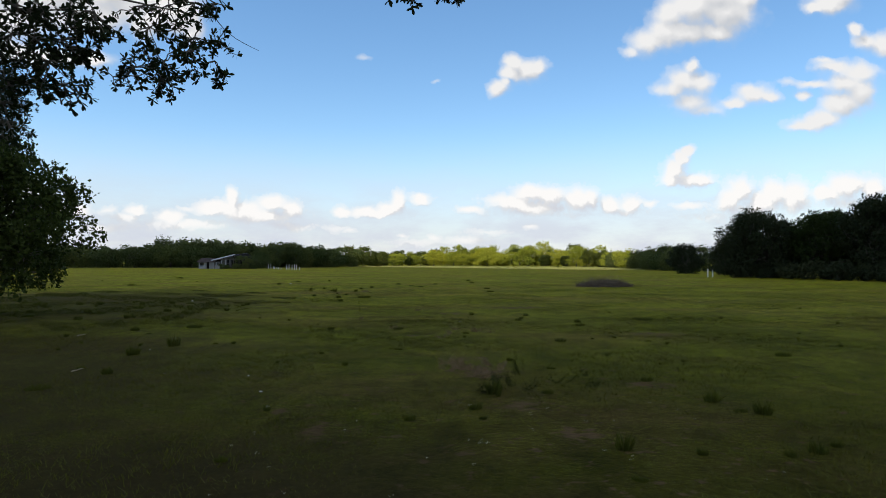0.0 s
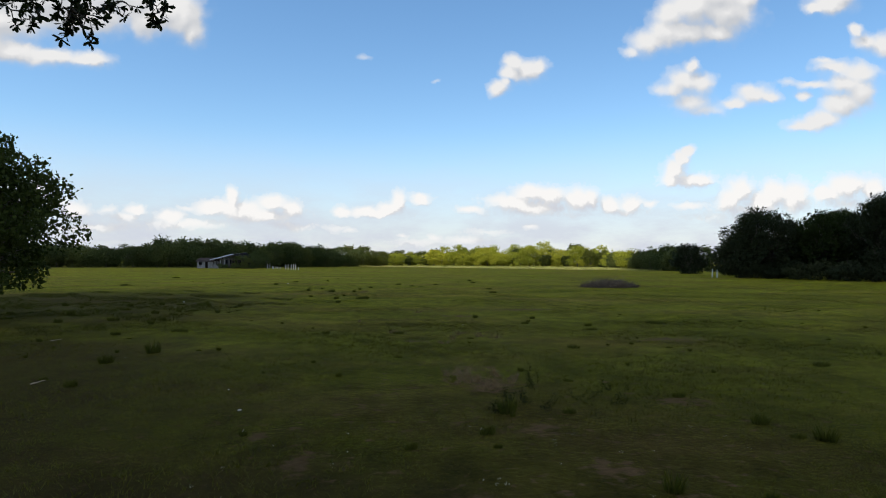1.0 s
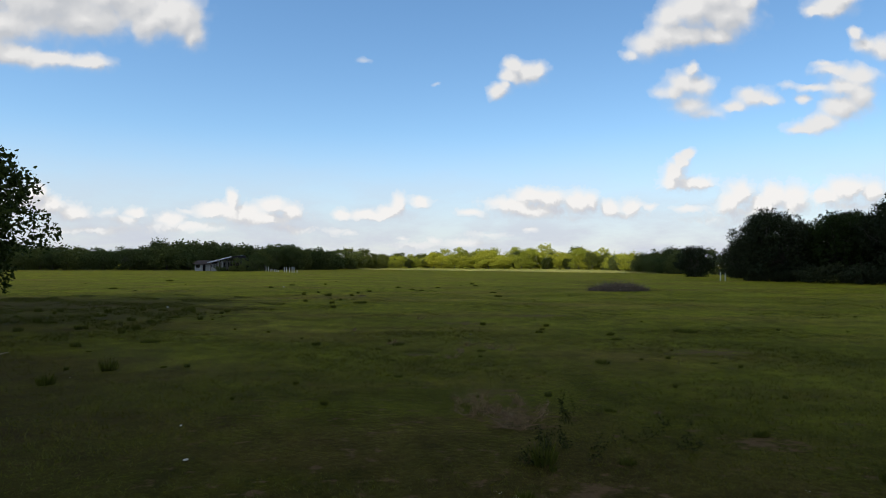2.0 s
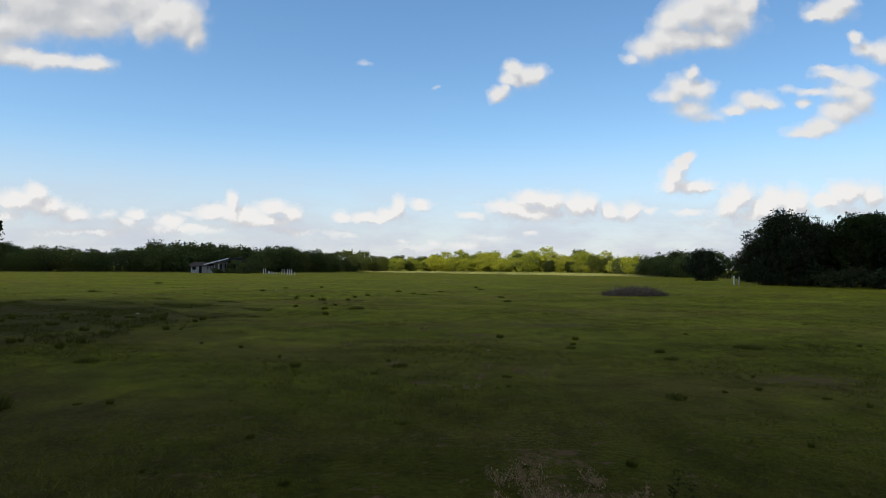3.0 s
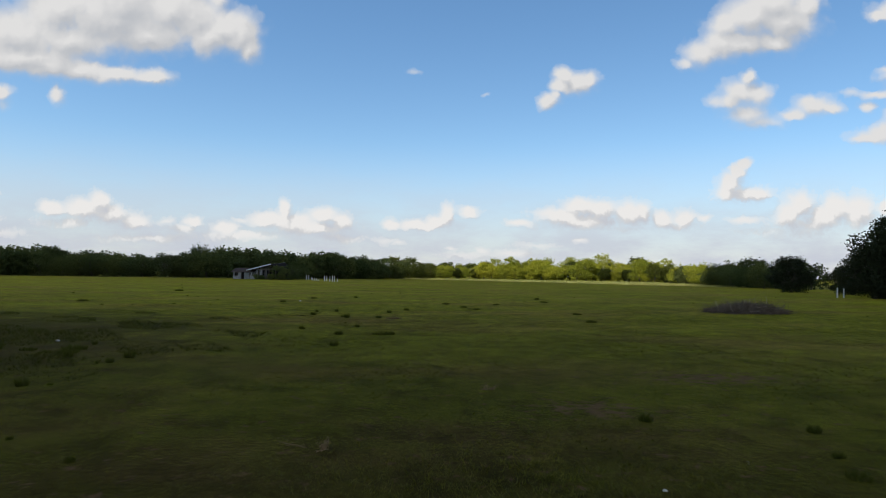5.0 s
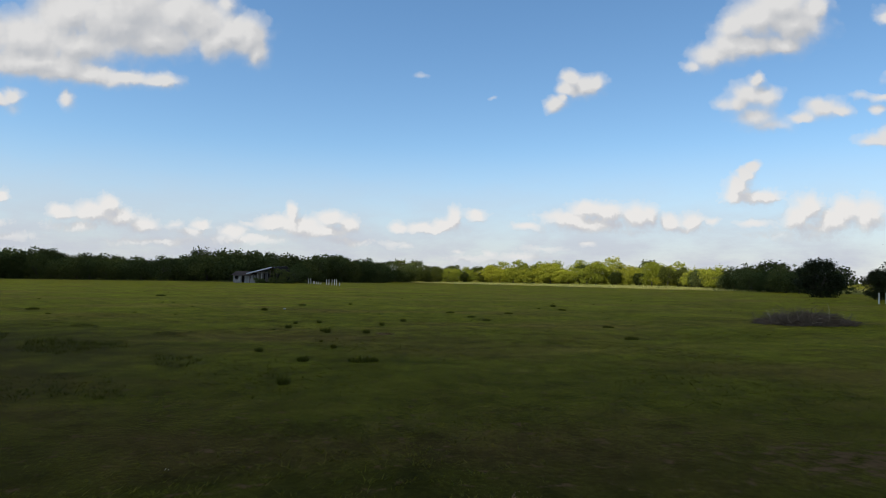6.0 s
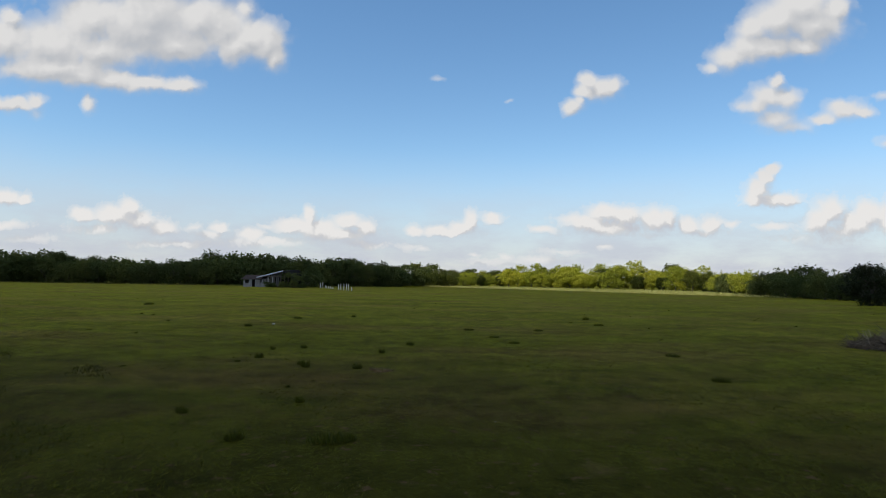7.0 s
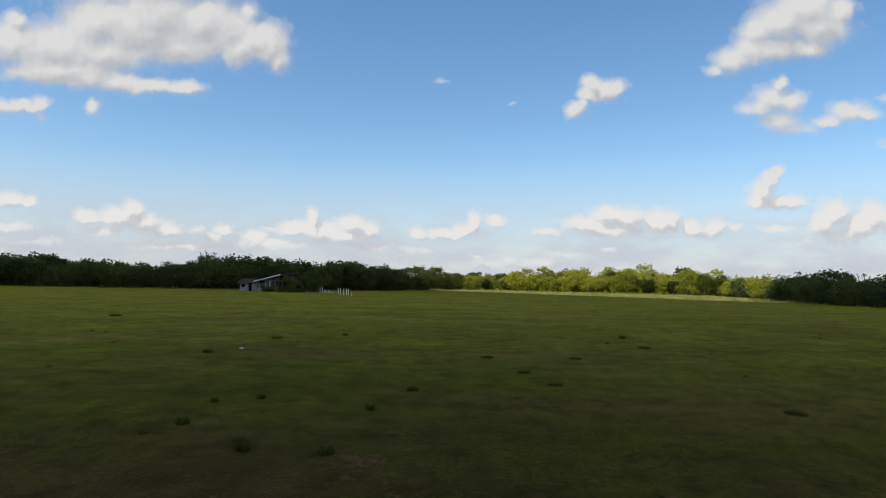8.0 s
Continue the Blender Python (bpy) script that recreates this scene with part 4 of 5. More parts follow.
    twig = [top.lerp(foot, k / 10) - Vector((0.05 * math.sin(math.pi * k / 10), 0, 0.05 * math.sin(math.pi * k / 10))) for k in range(11)]
    tube(verts, faces, twig, [0.0045 - 0.0003 * k for k in range(11)], 5)
    child("trunk", mesh_of("trunk", verts, faces, M_BARK, True), ob)
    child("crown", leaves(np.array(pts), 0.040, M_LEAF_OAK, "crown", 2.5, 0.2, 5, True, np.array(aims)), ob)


# where leafy twigs hang from the boughs
TWIGS_TIP = [(-2.67, 5.40, 3.06), (-2.56, 5.40, 3.03), (-2.42, 5.40, 3.08), (-2.31, 5.40, 3.05), (-2.27, 5.40, 2.95), (-2.20, 5.40, 3.09), (-2.13, 5.40, 3.12), (-1.98, 5.40, 3.11), (-1.92, 5.40, 3.09)]
TWIGS_BROAD = [(-2.78, 4.47, 3.17), (-2.70, 4.60, 3.21), (-2.72, 4.95, 3.34), (-2.96, 4.74, 3.12), (-2.73, 4.54, 3.04), (-2.70, 4.78, 3.11), (-2.58, 4.84, 3.20), (-2.46, 4.66, 3.22), (-2.97, 4.87, 3.01), (-2.69, 4.61, 2.93), (-2.63, 4.80, 3.06), (-2.86, 4.82, 2.88), (-2.72, 4.84, 2.86), (-3.02, 4.78, 2.87), (-3.09, 4.88, 2.76), (-3.14, 5.02, 2.67)]
TWIGS_MIDDLE = [(-2.26, 4.79, 3.32), (-2.18, 5.03, 3.42), (-2.04, 5.09, 3.46), (-1.86, 4.90, 3.39), (-2.17, 4.69, 3.16), (-2.22, 5.26, 3.35), (-1.99, 4.94, 3.19), (-1.87, 4.99, 3.18), (-2.39, 5.20, 3.16), (-2.23, 5.09, 3.08), (-2.36, 4.98, 3.01), (-2.29, 5.21, 3.00), (-1.98, 4.81, 3.07)]
TWIGS_CLEAR = [(-0.69, 5.20, 3.60), (-0.58, 5.20, 3.62), (-0.40, 5.05, 3.54), (-0.33, 5.05, 3.57)]
TWIGS_HIGH = [(-2.76, 4.42, 3.33), (-2.68, 4.80, 3.50), (-2.49, 5.03, 3.62), (-2.11, 4.73, 3.49), (-1.93, 5.02, 3.62), (-0.62, 4.97, 3.61), (-0.38, 5.21, 3.72)]
TWIGS_FAR = [(-7.42, 12.12, 5.17), (-7.06, 11.78, 4.85), (-7.31, 12.03, 4.68), (-7.27, 12.25, 4.65), (-7.41, 12.15, 4.43), (-7.39, 12.40, 4.35), (-7.25, 12.37, 4.54), (-7.49, 12.38, 4.15), (-6.95, 11.76, 3.97), (-7.34, 11.79, 4.80), (-7.43, 11.92, 4.29), (-7.07, 11.77, 3.81), (-7.18, 11.63, 3.87), (-7.23, 12.29, 4.80)]
TWIGS_LOW = [(-2.30, 5.26, 2.96), (-2.72, 4.96, 2.84), (-1.89, 5.02, 3.07), (-2.35, 4.99, 2.96), (-2.46, 5.15, 3.08), (-2.68, 5.03, 3.06), (-2.55, 4.99, 3.29), (-2.03, 5.03, 3.13)]
OAK_SPRAYS = [(c, n, s) for spots, n, s in ((TWIGS_TIP, 4, 0.09), (TWIGS_BROAD, 16, 0.17), (TWIGS_MIDDLE, 9, 0.14), (TWIGS_CLEAR, 6, 0.11), (TWIGS_HIGH, 6, 0.25), (TWIGS_FAR, 36, 0.40), (TWIGS_LOW, 5, 0.10)) for c in spots]
overhanging_oak()


# ================= farm shed and barn =================
def farm_building():
    ob = tagged(new("farm_building"), "derelict white-walled farm shed with rusty roof and open barn", "barn")
    ob.matrix_basis = pose(-51.4, 171.4, 0, 0, 0, -9)
    # low white shed: walls with openings
    t = 0.18
    walls = bmesh.new()
    for x0, x1, z0, z1 in ((0, 0.35, 0, 1.75), (0.35, 1.25, 0, 0.75), (1.25, 2.0, 0, 1.75), (2.0, 2.75, 1.62, 1.75), (0.35, 1.25, 1.5, 1.75), (2.75, 4.2, 0, 1.75)):
        box(walls, x0, x1, 0, t, z0, z1)
    box(walls, 0, t, t, 4.0, 0, 1.75)
    box(walls, 0, 4.2, 4.0, 4.0 + t, 0, 1.75)
    part("wall", walls, M_WHITE, ob, "stained lime-washed shed wall")
    door = bmesh.new()
    box(door, 2.02, 2.72, 0.06, 0.11, 0.02, 1.60, 0.01)
    part("door", door, M_DARK, ob, "dark shed door")
    shutter = bmesh.new()
    box(shutter, 0.37, 0.62, 0.07, 0.11, 0.77, 1.48, 0.01)
    part("shutter", shutter, M_DARK, ob)
    # rusty corrugated roof, a slope towards the field and one away
    for y0, z0, y1, z1 in ((-0.45, 1.70, 2.1, 2.62), (2.1, 2.62, 4.6, 1.72)):
        verts, faces = [], []
        n = 92
        for k in range(n + 1):
            x = -0.35 + 4.75 * k / n
            w = 0.025 * math.sin(k * 1.57)
            verts += [(x, y0, z0 + w), (x, y1, z1 + w), (x, y0, z0 + w - 0.03), (x, y1, z1 + w - 0.03)]
        for k in range(n):
            a, b = 4 * k, 4 * k + 4
            faces += [(a, b, b + 1, a + 1), (a + 2, a + 3, b + 3, b + 2), (a, a + 2, b + 2, b), (a + 1, b + 1, b + 3, a + 3)]
        child("roof", mesh_of("roof", verts, faces, M_RUST), ob, "rust-red corrugated roof slope")
    # barn: posts, beams, back wall, two roof slopes
    x0, xr, x1, zl, zr, ze = 4.5, 10.2, 12.3, 2.15, 3.55, 2.1
    for x in (4.8, 7.2, 9.6, 12.0):
        for y in (-1.6, 2.0, 5.4):
            p = bmesh.new()
            top = zl + (x - x0) / (xr - x0) * (zr - zl) if x < xr else zr - (x - xr) / (x1 - xr) * (zr - ze)
            box(p, x - 0.08, x + 0.08, y - 0.08, y + 0.08, -0.1, top - 0.06, 0.015)
            part("post", p, M_WOOD, ob)
    for y in (-1.6, 2.0, 5.4):
        b = bmesh.new()
        box(b, 4.6, 12.2, y - 0.06, y + 0.06, 2.18, 2.32, 0.01)
        part("beam", b, M_WOOD, ob)
    # board walls: rails, and the boards nailed to them
    rails = bmesh.new()
    for z in (0.4, 1.9):
        box(rails, 4.7, 12.1, 5.54, 5.60, z, z + 0.1)
    back = part("back_wall", rails, M_WOOD, ob, "dark board wall")
    plank = bmesh.new()
    box(plank, 0, 0.225, 0, 0.04, 0, 2.2, 0.006)
    first = part("board", plank, M_DARK, back)
    for k in range(31):
        board = first if k == 0 else child("board", first.data, back)
        board.matrix_basis = pose(4.7 + k * 0.24, 5.5, 0.02 * (k % 3))
    rails = bmesh.new()
    for z in (0.4, 2.1):
        box(rails, 11.98, 12.04, -1.5, 5.45, z, z + 0.1)
    side = part("side_wall", rails, M_WOOD, ob, "dark board wall")
    plank = bmesh.new()
    box(plank, 0, 0.04, 0, 0.235, 0, 2.45, 0.006)
    first = part("board", plank, M_DARK, side)
    for k in range(28):
        board = first if k == 0 else child("board", first.data, side)
        board.matrix_basis = pose(12.05, -1.5 + k * 0.25, 0.02 * (k % 3))
    for xa, za, xb, zb, mat, lab in ((x0 - 0.3, zl - 0.08, xr, zr, M_SHEET, "pale sheet-metal roof slope"), (xr, zr, x1 + 0.3, ze - 0.1, M_DARK, "dark weathered roof slope")):
        verts, faces = [], []
        n = 60
        for k in range(n + 1):
            y = -2.1 + 8.0 * k / n
            w = 0.02 * math.sin(k * 1.57) + 0.42 * k / n
            verts += [(xa, y, za + w), (xb, y, zb + w), (xa, y, za + w - 0.06), (xb, y, zb + w - 0.06)]
        for k in range(n):
            a, b = 4 * k, 4 * k + 4
            faces += [(a, a + 1, b + 1, b), (a + 2, b + 2, b + 3, a + 3), (a, b, b + 2, a + 2), (a + 1, a + 3, b + 3, b + 1)]
        faces += [(0, 2, 3, 1), (4 * n, 4 * n + 1, 4 * n + 3, 4 * n + 2)]
        child("roof", mesh_of("roof", verts, faces, mat), ob, lab)
    fascia = bmesh.new()
    slope = math.atan2(zr - zl, xr - x0)
    box(fascia, 0, math.hypot(zr - zl, xr - x0) + 0.3, -0.03, 0.03, -0.13, 0.13, 0.01, Matrix.Translation((x0 - 0.3, -2.14, zl - 0.1)) @ Matrix.Rotation(-slope, 4, "Y"))
    part("fascia", fascia, M_SHEET, ob, "pale metal edge of the roof")
    low = bmesh.new()
    box(low, 4.9, 7.0, -1.68, -1.5, 0, 0.95, 0.02)
    part("low_wall", low, M_WHITE, ob)
    # pale boards left on the front, with gaps
    r = np.random.default_rng(91)
    front = bmesh.new()
    box(front, 4.8, 9.3, -1.50, -1.45, 1.25, 1.35)
    front = part("front_rail", front, M_WOOD, ob)
    for k in range(13):
        if k in (3, 6, 10):
            continue
        plank = bmesh.new()
        x = 4.85 + k * 0.33
        box(plank, x, x + r.uniform(0.18, 0.29), -1.56, -1.51, r.uniform(0.15, 0.9), zl - 0.25 + (x - x0) / (xr - x0) * (zr - zl) - r.uniform(0, 0.5), 0.006)
        part("board", plank, M_WHITE if k in (1, 5, 8) else M_GREY, front)
    frame_bm = bmesh.new()
    for x in (7.5, 9.3):
        box(frame_bm, x - 0.04, x + 0.04, -1.69, -1.60, 0.05, 1.05)
    gate = part("gate", frame_bm, M_WOOD, ob)
    for z in (0.3, 0.6, 0.9):
        rail = bmesh.new()
        box(rail, 7.4, 9.4, -1.60, -1.56, z - 0.05, z + 0.05, 0.006)
        part("rail", rail, M_WOOD, gate)


farm_building()
BUSH = [tree_meshes(240 + k, h, rad, 0.35, 16, 70, 0.2, M_LEAF_WOOD, 0.8, 0.06, 0.02) for k, (h, rad) in enumerate([(1.5, 1.1), (2.9, 1.7), (1.0, 0.9)])]
for k, x, y, s in ((0, -43.9, 164.2, 0.8), (2, -42.6, 163.9, 0.9), (1, -37.6, 164.6, 0.9), (1, -36.8, 168.5, 1.15), (0, -40.4, 163.6, 0.9), (2, -36.2, 163.5, 0.9), (1, -34.6, 171.5, 1.0), (1, -38.9, 164.4, 1.12), (0, -38.2, 163.6, 1.0)):
    tree_thing("bush", BUSH[k], Matrix.Translation((x, y, 0)) @ Matrix.Rotation(x, 4, "Z") @ Matrix.Diagonal((s, s, s, 1)), "dark green bush beside the old barn", "bush", "bushes by the barn")


tree_thing("oak_tree", HEDGE[1][1], pose(-36.9, 173.3, 0, 0, 0, 70), "small green tree standing beside the barn", "tree")


# ================= white posts =================
def fence_post(name, x, y, tall, r0, lean, label, group):
    verts, faces = [], []
    tube(verts, faces, [Vector((0, 0, -0.1)), Vector((lean * 0.5, 0, tall * 0.5)), Vector((lean, 0.0, tall - 0.03)), Vector((lean, 0, tall))], [r0, r0 * 0.96, r0 * 0.92, r0 * 0.6], 8)
    ob = new(name, mesh_of(name, verts, faces, M_POST))
    ob.location = (x, y, 0)
    tagged(ob, label, "fence post", group)


for k, (f, tall, lean) in enumerate([(0.0, 1.15, 0.02), (0.09, 1.2, -0.05), (0.17, 0.8, 0.1), (0.22, 0.7, 0.02), (0.30, 0.72, 0.03), (0.37, 0.66, -0.04), (0.44, 0.5, 0.06), (0.63, 1.1, 0.02), (0.70, 1.15, 0.0),
                                     (0.79, 1.12, 0.02), (0.86, 1.2, 0.03), (0.92, 1.15, -0.02), (1.0, 0.75, 0.05)]):
    fence_post("fence_post", -33.9 + 11.5 * f, 170 - 26 * f, tall * (1.0 if tall > 0.9 else 0.8), 0.075, lean, "short leaning white fence post" if tall < 0.9 else "white fence post standing in the grass", "fence posts by the barn")
for x, y in ((36.75, 80.8), (37.25, 80.6)):
    fence_post("gate_post", x, y, 0.98, 0.07, 0.01, "white gate post beside the oak grove", "gate posts")


# ================= heap of dead branches =================
def brush_pile():
    r = np.random.default_rng(31)
    ob = tagged(new("brush_pile"), "low heap of grey dead branches on the grass", "brush pile")
    ob.matrix_basis = pose(14.35, 49.9, 0)
    kinds = []
    for k in range(8):
        verts, faces = [], []
        far = r.uniform(0.7, 1.5)
        thick = r.uniform(0.012, 0.036)
        way = bend(Vector((-far / 2, 0, 0)), Vector((far / 2, 0, 0)), 5, 0.06, r)
        tube(verts, faces, way, [thick * f for f in (1, 0.95, 0.85, 0.7, 0.5, 0.25)], 5)
        for _ in range(3):
            at = way[int(r.integers(1, 5))]
            tube(verts, faces, bend(at, at + Vector((r.uniform(0.1, 0.4), r.normal() * 0.3, r.normal() * 0.3)), 2, 0.1, r), [thick * 0.5, thick * 0.35, thick * 0.12], 4)
        kinds.append(mesh_of("branch", verts, faces, M_STICK))
    pale = kinds[3].copy()
    pale.materials[0] = M_BLEACHED
    for k in range(190):
        a, q = r.uniform(0, 6.28), math.sqrt(r.uniform(0, 1))
        x, y = 1.75 * q * math.cos(a), 1.2 * q * math.sin(a)
        z = max(0.04, 0.44 * (1 - q ** 2.4) * r.uniform(0.15, 1.1) * (0.85 + 0.25 * math.sin(x * 2.3)))
        b = child("branch", kinds[k % 8], ob)
        if k % 11 == 5:
            b.data = pale
        b.matrix_basis = pose(x, y, z, 0, r.uniform(-22, 22) * (1 - 0.6 * q), r.uniform(0, 360))
    verts, faces = [], []
    for k in range(2600):
        a, q = r.uniform(0, 6.28), math.sqrt(r.uniform(0, 1))
        x, y = 2.1 * q * math.cos(a), 1.35 * q * math.sin(a)
        p = Vector((x, y, 0.44 * (1 - q ** 2.4) * r.uniform(0.1, 1.15)))
        d = Vector((r.normal(), r.normal(), r.normal() * 0.5 + 0.15)).normalized() * r.uniform(0.2, 0.55)
        tube(verts, faces, bend(p, p + d, 2, 0.1, r), [0.007, 0.005, 0.002], 3)
    tagged(child("tangle", mesh_of("tangle", verts, faces, M_STICK), ob), "tangle of thin dead twigs", kind="stuff")


brush_pile()


# ================= clumps, weeds and litter in the grass =================
def tussock_mesh(seed, count, tall, spread_r, material, wide=0.012):
    r = np.random.default_rng(seed)
    a, q = r.uniform(0, 6.28, count), np.sqrt(r.uniform(0, 1, count)) * spread_r
    root = np.stack([q * np.cos(a), q * np.sin(a) * 0.8, np.full(count, -0.02)], -1)
    h = tall * r.uniform(0.4, 1.15, count) * (1 - 0.45 * q / spread_r)
    w = r.uniform(0, 6.28, count)
    across = np.stack([np.cos(w), np.sin(w), 0 * w], -1) * wide * 0.5
    lean = np.stack([np.cos(a) * h * 0.45 + r.normal(size=count) * h * 0.2, np.sin(a) * h * 0.45 + r.normal(size=count) * h * 0.2, h], -1)
    mid = root + lean * 0.55 + np.stack([0 * h, 0 * h, h * 0.08], -1)
    v = np.stack([root - across, root + across, mid + across * 0.8, root + lean, mid - across * 0.8], 1).reshape(-1, 3)
    return fast_mesh("grass_clump", v, np.arange(5 * count), 5, material)


TUSSOCK = [tussock_mesh(300 + k, n, tall, sp, M_CLUMP) for k, (n, tall, sp) in enumerate([(260, 0.17, 0.20), (320, 0.13, 0.30), (200, 0.22, 0.15)])]


def clump(x, y, k, s):
    ob = new("grass_clump", TUSSOCK[k])
    ob.matrix_basis = Matrix.Translation((x, y, float(height_at(x, y)))) @ Matrix.Rotation(x * 7 + y, 4, "Z") @ Matrix.Diagonal((0.62 * s, 0.56 * s, 0.95 * s, 1))
    tagged(ob, ("small" if s < 0.9 else "broad" if k == 1 else "thick") + " dark green clump of rank grass in the pasture", "grass clump", "grass clumps")


NEAR_CLUMPS = [(0.18, 8.9, 0, 0.8), (0.54, 9.86, 2, 1.3), (-5.9, 10.7, 1, 0.9), (3.3, 9.26, 0, 1.0), (-5.5, 12.0, 0, 0.9), (-5.95, 14.2, 2, 1.2), (-5.6, 15.5, 2, 1.5), (1.41, 7.08, 2, 1.0),
               (3.22, 6.9, 0, 0.9), (-0.62, 8.36, 0, 0.6), (3.57, 8.5, 2, 1.1), (2.98, 10.7, 0, 0.7), (-7.65, 18.7, 0, 1.0), (-6.35, 19.4, 1, 1.1), (1.27, 9.8, 0, 0.6)]
MID_CLUMPS = [(-8.8, 29.9, 1, 1.5), (-8.6, 29.3, 1, 1.2), (-10.7, 26.9, 1, 1.3), (-0.8, 19.0, 1, 0.9), (-2.6, 18.9, 0, 0.8), (2.9, 15.9, 1, 0.9), (6.8, 21.2, 1, 1.2), (3.15, 22.3, 0, 0.6), (2.92, 21.6, 1, 0.8),
              (4.4, 19.7, 1, 0.8), (1.7, 23.9, 0, 0.9), (-2.66, 34.65, 1, 1.5), (-3.88, 34.6, 0, 1.15), (-5.3, 36.25, 0, 0.95), (-2.4, 34.75, 0, 0.9), (-3.73, 37.3, 0, 0.85), (-3.51, 41.7, 0, 1.2), (-3.5, 31.6, 2, 1.0),
              (6.7, 21.5, 1, 0.9), (4.6, 20.8, 0, 0.8), (3.5, 23.4, 0, 0.8), (6.7, 13.4, 1, 1.0)]
FAR_CLUMPS = [(-6.43, 43.5, 0, 1.2), (-4.77, 41.8, 2, 1.3), (-2.81, 47.5, 0, 1.1), (-6.7, 45.6, 0, 0.9), (-5.9, 46.1, 0, 1.0), (0, 51, 1, 1.1), (2, 55, 1, 1.1), (-9.8, 60.1, 1, 1.3), (-7.3, 62.3, 0, 1.2), (5.6, 64.5, 0, 1.4),
              (5.4, 59.5, 1, 1.3), (-1, 54.7, 1, 1.3), (-24.3, 73.6, 1, 2.0), (-3.4, 45.1, 2, 1.0), (5.0, 45.8, 1, 1.2), (0.6, 48.7, 1, 1.0), (-20.8, 52, 1, 1.6), (-10.4, 54.3, 0, 1.3), (4.6, 40.9, 1, 1.4), (-5.0, 42.3, 0, 0.9)]
for spots in (NEAR_CLUMPS, MID_CLUMPS, FAR_CLUMPS):
    for x, y, k, s in spots:
        clump(x, y, k, s)
rough = np.random.default_rng(41)
for _ in range(46):
    clump(rough.uniform(-18, -6.5), rough.uniform(21, 31), int(rough.integers(0, 3)), rough.uniform(0.6, 1.2))
for _ in range(44):
    y = rough.uniform(5.5, 22)
    clump(rough.uniform(-0.55, 0.62) * y, y, int(rough.integers(0, 3)), rough.uniform(0.3, 0.6))
for _ in range(70):
    y = rough.uniform(22, 100)
    clump(rough.uniform(-0.55, 0.6) * y, y, int(rough.integers(0, 2)), rough.uniform(0.3, 0.6))


def weed(x, y, tall, stalks, seed, green=True):
    """A tall weed: thin stalks with small leaves up them."""
    r = np.random.default_rng(seed)
    ob = tagged(new("weed"), "tall dark green weed with small leaves" if green else "dry brown weed stalks over bare earth", "weed", "weeds")
    ob.matrix_basis = pose(x, y, float(height_at(x, y)))
    pts = []
    for _ in range(stalks):
        verts, faces = [], []
        a = Vector((r.normal() * 0.06, r.normal() * 0.06, -0.02))
        way = bend(a, a + Vector((r.normal() * 0.10, r.normal() * 0.10, tall * r.uniform(0.6, 1.1))), 4, 0.05, r)
        tube(verts, faces, way, [0.005, 0.004, 0.0035, 0.003, 0.001], 4)
        child("stalk", mesh_of("stalk", verts, faces, M_CLUMP if green else M_DRY), ob)
        for q in np.linspace(0.2, 1, 9):
            k = min(int(q * 4), 3)
            for _ in range(5):
                pts.append(np.array(way[k].lerp(way[k + 1], q * 4 - k)) + r.normal(size=3) * 0.022)
    tagged(child("leaves", leaves(np.array(pts), 0.026 if green else 0.020, M_WEED if green else M_DRY, "leaves", 2.2, 0.0, seed), ob), kind="stuff")


for k, (x, y, tall, n) in enumerate([(1.26, 11.8, 0.42, 5), (1.15, 11.3, 0.3, 5), (0.65, 10.2, 0.3, 8), (0.85, 10.4, 0.25, 7), (1.55, 10.6, 0.22, 5), (1.95, 10.3, 0.2, 4), (0.4, 9.9, 0.25, 6), (1.1, 10.1, 0.22, 5), (2.3, 11.2, 0.2, 3)]):
    weed(x, y, tall * 0.7, max(3, n - 2), 500 + k)
for k, (x, y, tall, n) in enumerate([(0.2, 12.1, 0.16, 8), (0.45, 11.9, 0.18, 9), (0.1, 12.5, 0.14, 8), (0.7, 11.5, 0.15, 8), (0.9, 11.9, 0.16, 6), (0.3, 12.6, 0.16, 7), (0.75, 12.4, 0.16, 7), (0.5, 11.2, 0.12, 8), (0.7, 18.6, 0.13, 6), (1.2, 18.1, 0.15, 7), (1.6, 17.8, 0.13, 6), (0.5, 17.5, 0.12, 6), (0.2, 16.8, 0.12, 6), (0.1, 11.8, 0.14, 8), (0.5, 11.4, 0.13, 7), (-2.95, 41.1, 0.10, 9), (-2.75, 41.3, 0.09, 8), (-3.1, 41.35, 0.08, 8), (-0.95, 19.2, 0.10, 7), (-0.2, 25.9, 0.09, 7), (-2.05, 22.3, 0.10, 6)]):
    weed(x, y, tall, n, 540 + k, False)


def flower(x, y, seed):
    """A few pale petals on short stems."""
    ob = new("flower", FLOWER[seed % 3])
    ob.matrix_basis = pose(x, y, float(height_at(x, y)), 0, 0, seed * 40)
    tagged(ob, "small pale wild flower in the grass", "flower", "wild flowers")


def flower_mesh(seed):
    r = np.random.default_rng(seed)
    pts = np.stack([r.normal(size=5) * 0.012, r.normal(size=5) * 0.012, 0.07 + r.normal(size=5) * 0.008], -1)
    return leaves(pts, 0.009, M_PETAL, "flower", 1.3, 0.0, seed)


FLOWER = [flower_mesh(600 + k) for k in range(3)]
for k in range(40):
    y = rough.uniform(4.4, 9.0)
    flower(rough.uniform(-3.2, 2.6), y, k)
for k in range(34):
    y = 4.5 + 42 * rough.uniform(0, 1) ** 1.3
    flower(rough.uniform(-0.6, 0.6) * y, y, k)


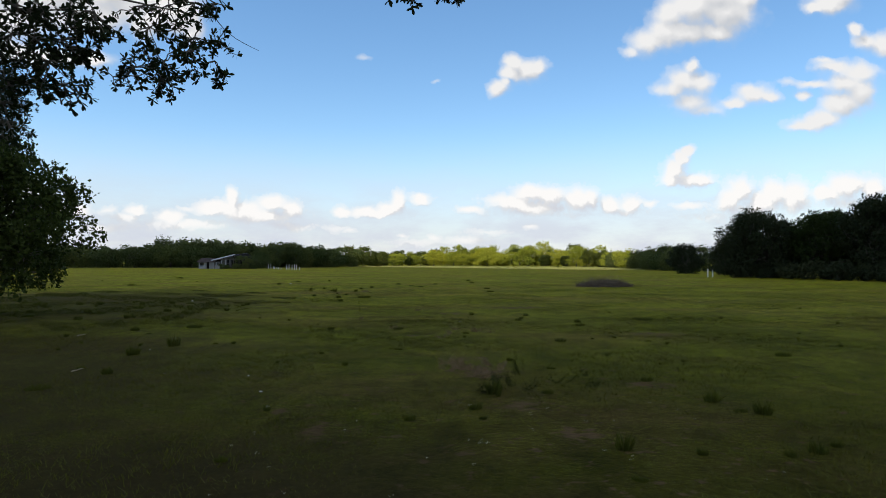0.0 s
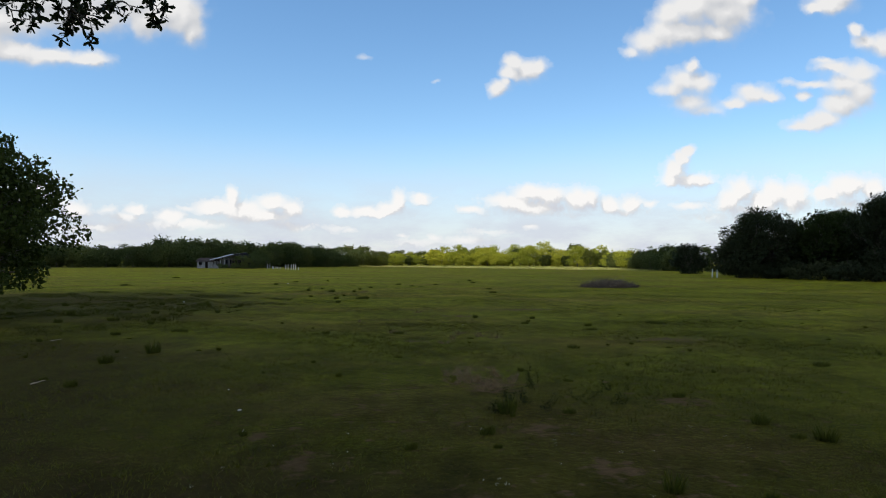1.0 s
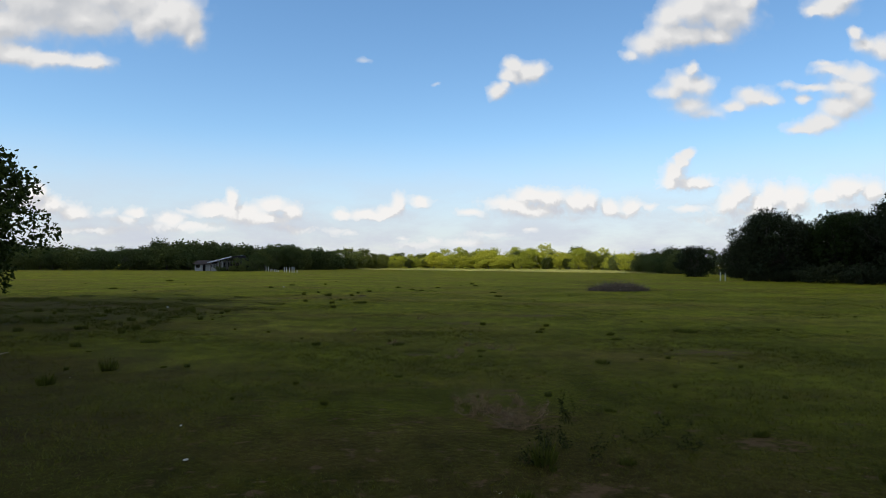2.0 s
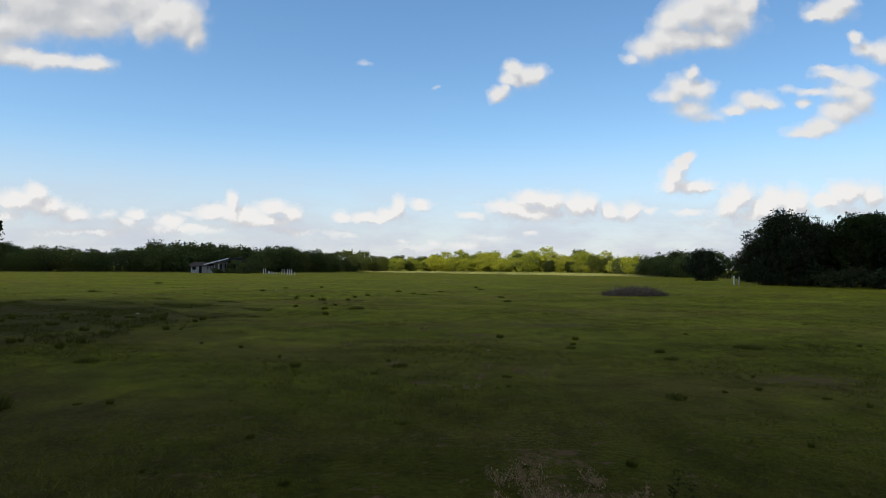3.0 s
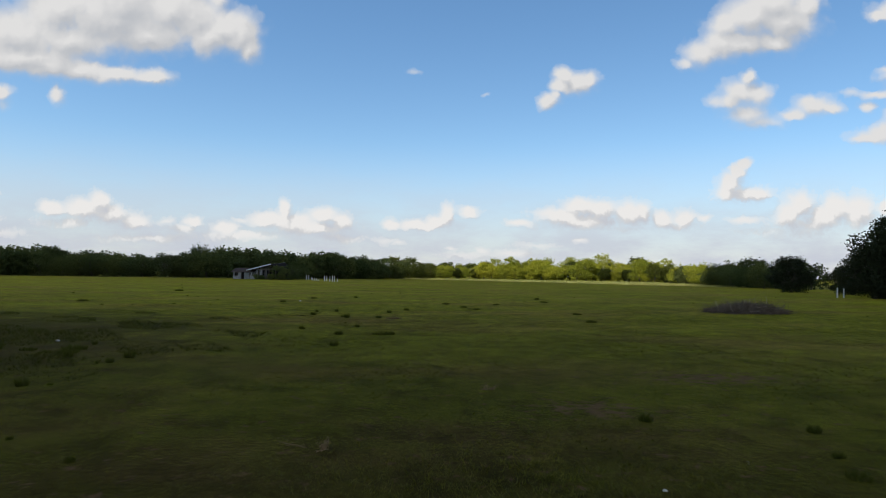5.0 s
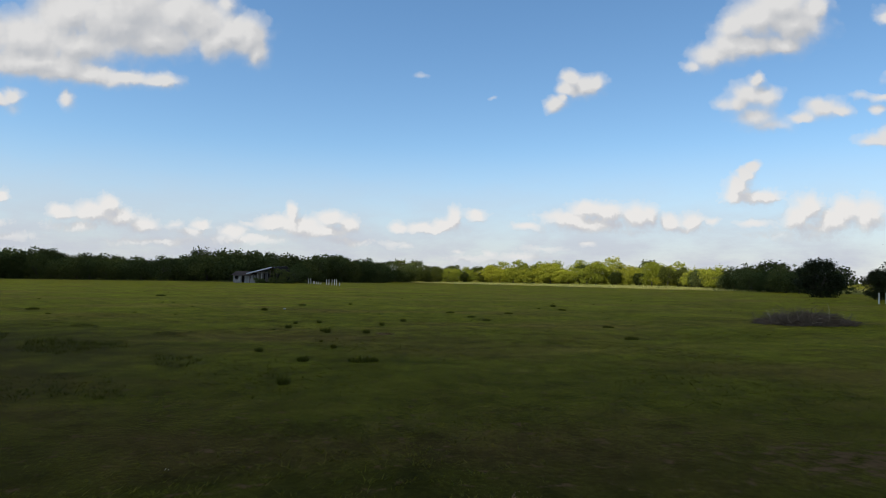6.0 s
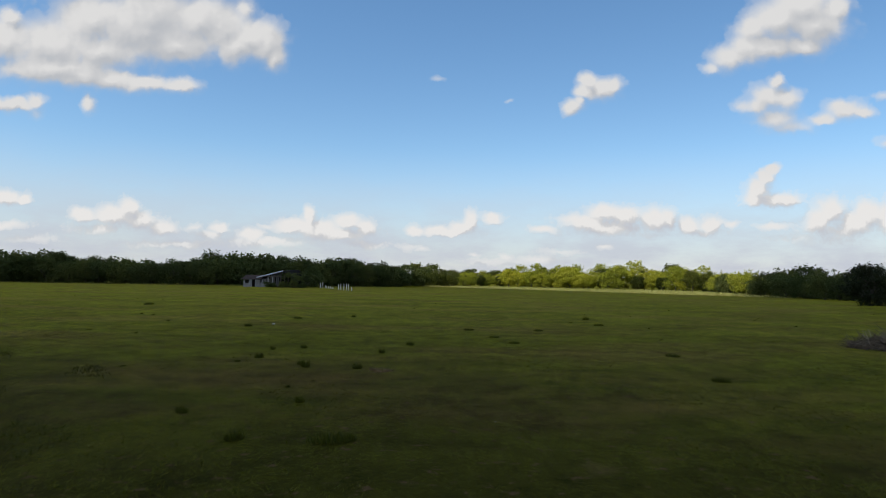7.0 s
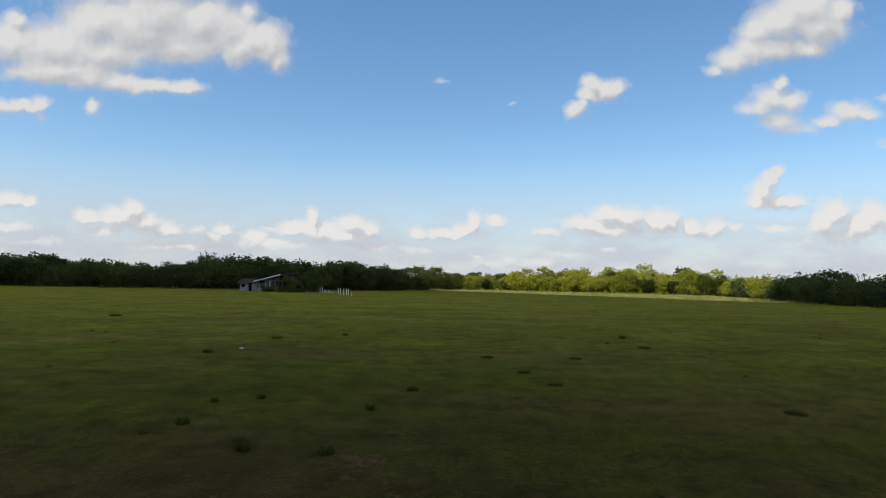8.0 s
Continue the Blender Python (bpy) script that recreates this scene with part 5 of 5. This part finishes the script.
def stone(x, y, wide, seed):
    """A flat pale stone, half sunk in the sward."""
    r = np.random.default_rng(seed)
    bm = bmesh.new()
    bmesh.ops.create_icosphere(bm, subdivisions=2, radius=0.5)
    for v in bm.verts:
        v.co = v.co * r.uniform(0.84, 1.1)
        v.co.z *= 0.5 if v.co.z > 0 else 0.25
    me = bpy.data.meshes.new("stone")
    bm.to_mesh(me)
    bm.free()
    me.materials.append(M_STONE)
    ob = new("stone", me)
    ob.matrix_basis = Matrix.Translation((x, y, float(height_at(x, y)) + 0.02)) @ Matrix.Rotation(seed, 4, "Z") @ Matrix.Diagonal((wide, wide * 0.7, wide, 1))
    tagged(ob, "flat pale stone lying in the grass", "stone", "stones")


for k, (x, y, wide) in enumerate(((-9.7, 55.6, 0.19), (-2.64, 10.1, 0.05), (-3.1, 11.4, 0.04), (-10.1, 31.5, 0.14), (1.04, 21.1, 0.05))):
    stone(x, y, wide, 700 + k)


def litter_stick(x, y, far, turn):
    r = np.random.default_rng(int(abs(x) * 100))
    verts, faces = [], []
    tube(verts, faces, bend(Vector((-far / 2, 0, 0)), Vector((far / 2, 0, 0.03)), 4, 0.04, r), [0.008, 0.008, 0.007, 0.006, 0.004], 6)
    ob = new("stick", mesh_of("stick", verts, faces, M_BLEACHED))
    ob.matrix_basis = pose(x, y, float(height_at(x, y)) + 0.05, 0, 0, turn)
    tagged(ob, "bleached grey stick lying in the grass", "stick", "sticks")


litter_stick(-5.96, 12.0, 0.2, 50)
litter_stick(-8.3, 17.2, 0.22, 10)


# ================= cloud that shades the field =================
def shading_cloud():
    """A flat-based heap of cloud between the sun and the pasture."""
    r = np.random.default_rng(51)
    n, t = Vector((0.804, 0.594, 0)).normalized(), Vector((0.594, -0.804, 0)).normalized()
    high = 600
    bm = bmesh.new()
    lift = TO_SUN / TO_SUN.z * high
    EDGE = 128.5
    for a in np.arange(EDGE - 300, EDGE - 10, 38):
        for b in np.arange(-290, 260, 42):
            rad = r.uniform(34, 44) if a < EDGE - 60 else 36
            c = n * (a + 24 if a < EDGE - 60 else EDGE - 36 + r.uniform(-1.0, 1.0)) + t * (b + (r.uniform(-8, 8)))
            made = bmesh.ops.create_icosphere(bm, subdivisions=3, radius=rad)["verts"]
            bmesh.ops.transform(bm, matrix=Matrix.Translation(c + lift) @ Matrix.Diagonal((1, 1, 0.45, 1)), verts=made)
    for x, y, rad in ((64, 130, 24), (72, 158, 20), (-52, 258, 30), (-72, 285, 40), (-92, 262, 40), (-105, 300, 40)):
        made = bmesh.ops.create_icosphere(bm, subdivisions=3, radius=rad)["verts"]
        bmesh.ops.transform(bm, matrix=Matrix.Translation(Vector((x, y, 0)) + lift) @ Matrix.Diagonal((1, 1, 0.45, 1)), verts=made)
    made = bmesh.ops.create_cube(bm, size=1)["verts"]
    turn = Matrix((n, t, Vector((0, 0, 1)))).transposed().to_4x4()
    bmesh.ops.transform(bm, matrix=Matrix.Translation(n * (EDGE - 150) + t * -15 + lift) @ turn @ Matrix.Diagonal((268, 540, 12, 1)), verts=made)
    me = bpy.data.meshes.new("cloud")
    bm.to_mesh(me)
    bm.free()
    me.materials.append(M_CLOUD)
    me.polygons.foreach_set("use_smooth", [True] * len(me.polygons))
    tagged(new("cloud", me), "white cumulus cloud high over the pasture", "cloud", kind="structure")


shading_cloud()
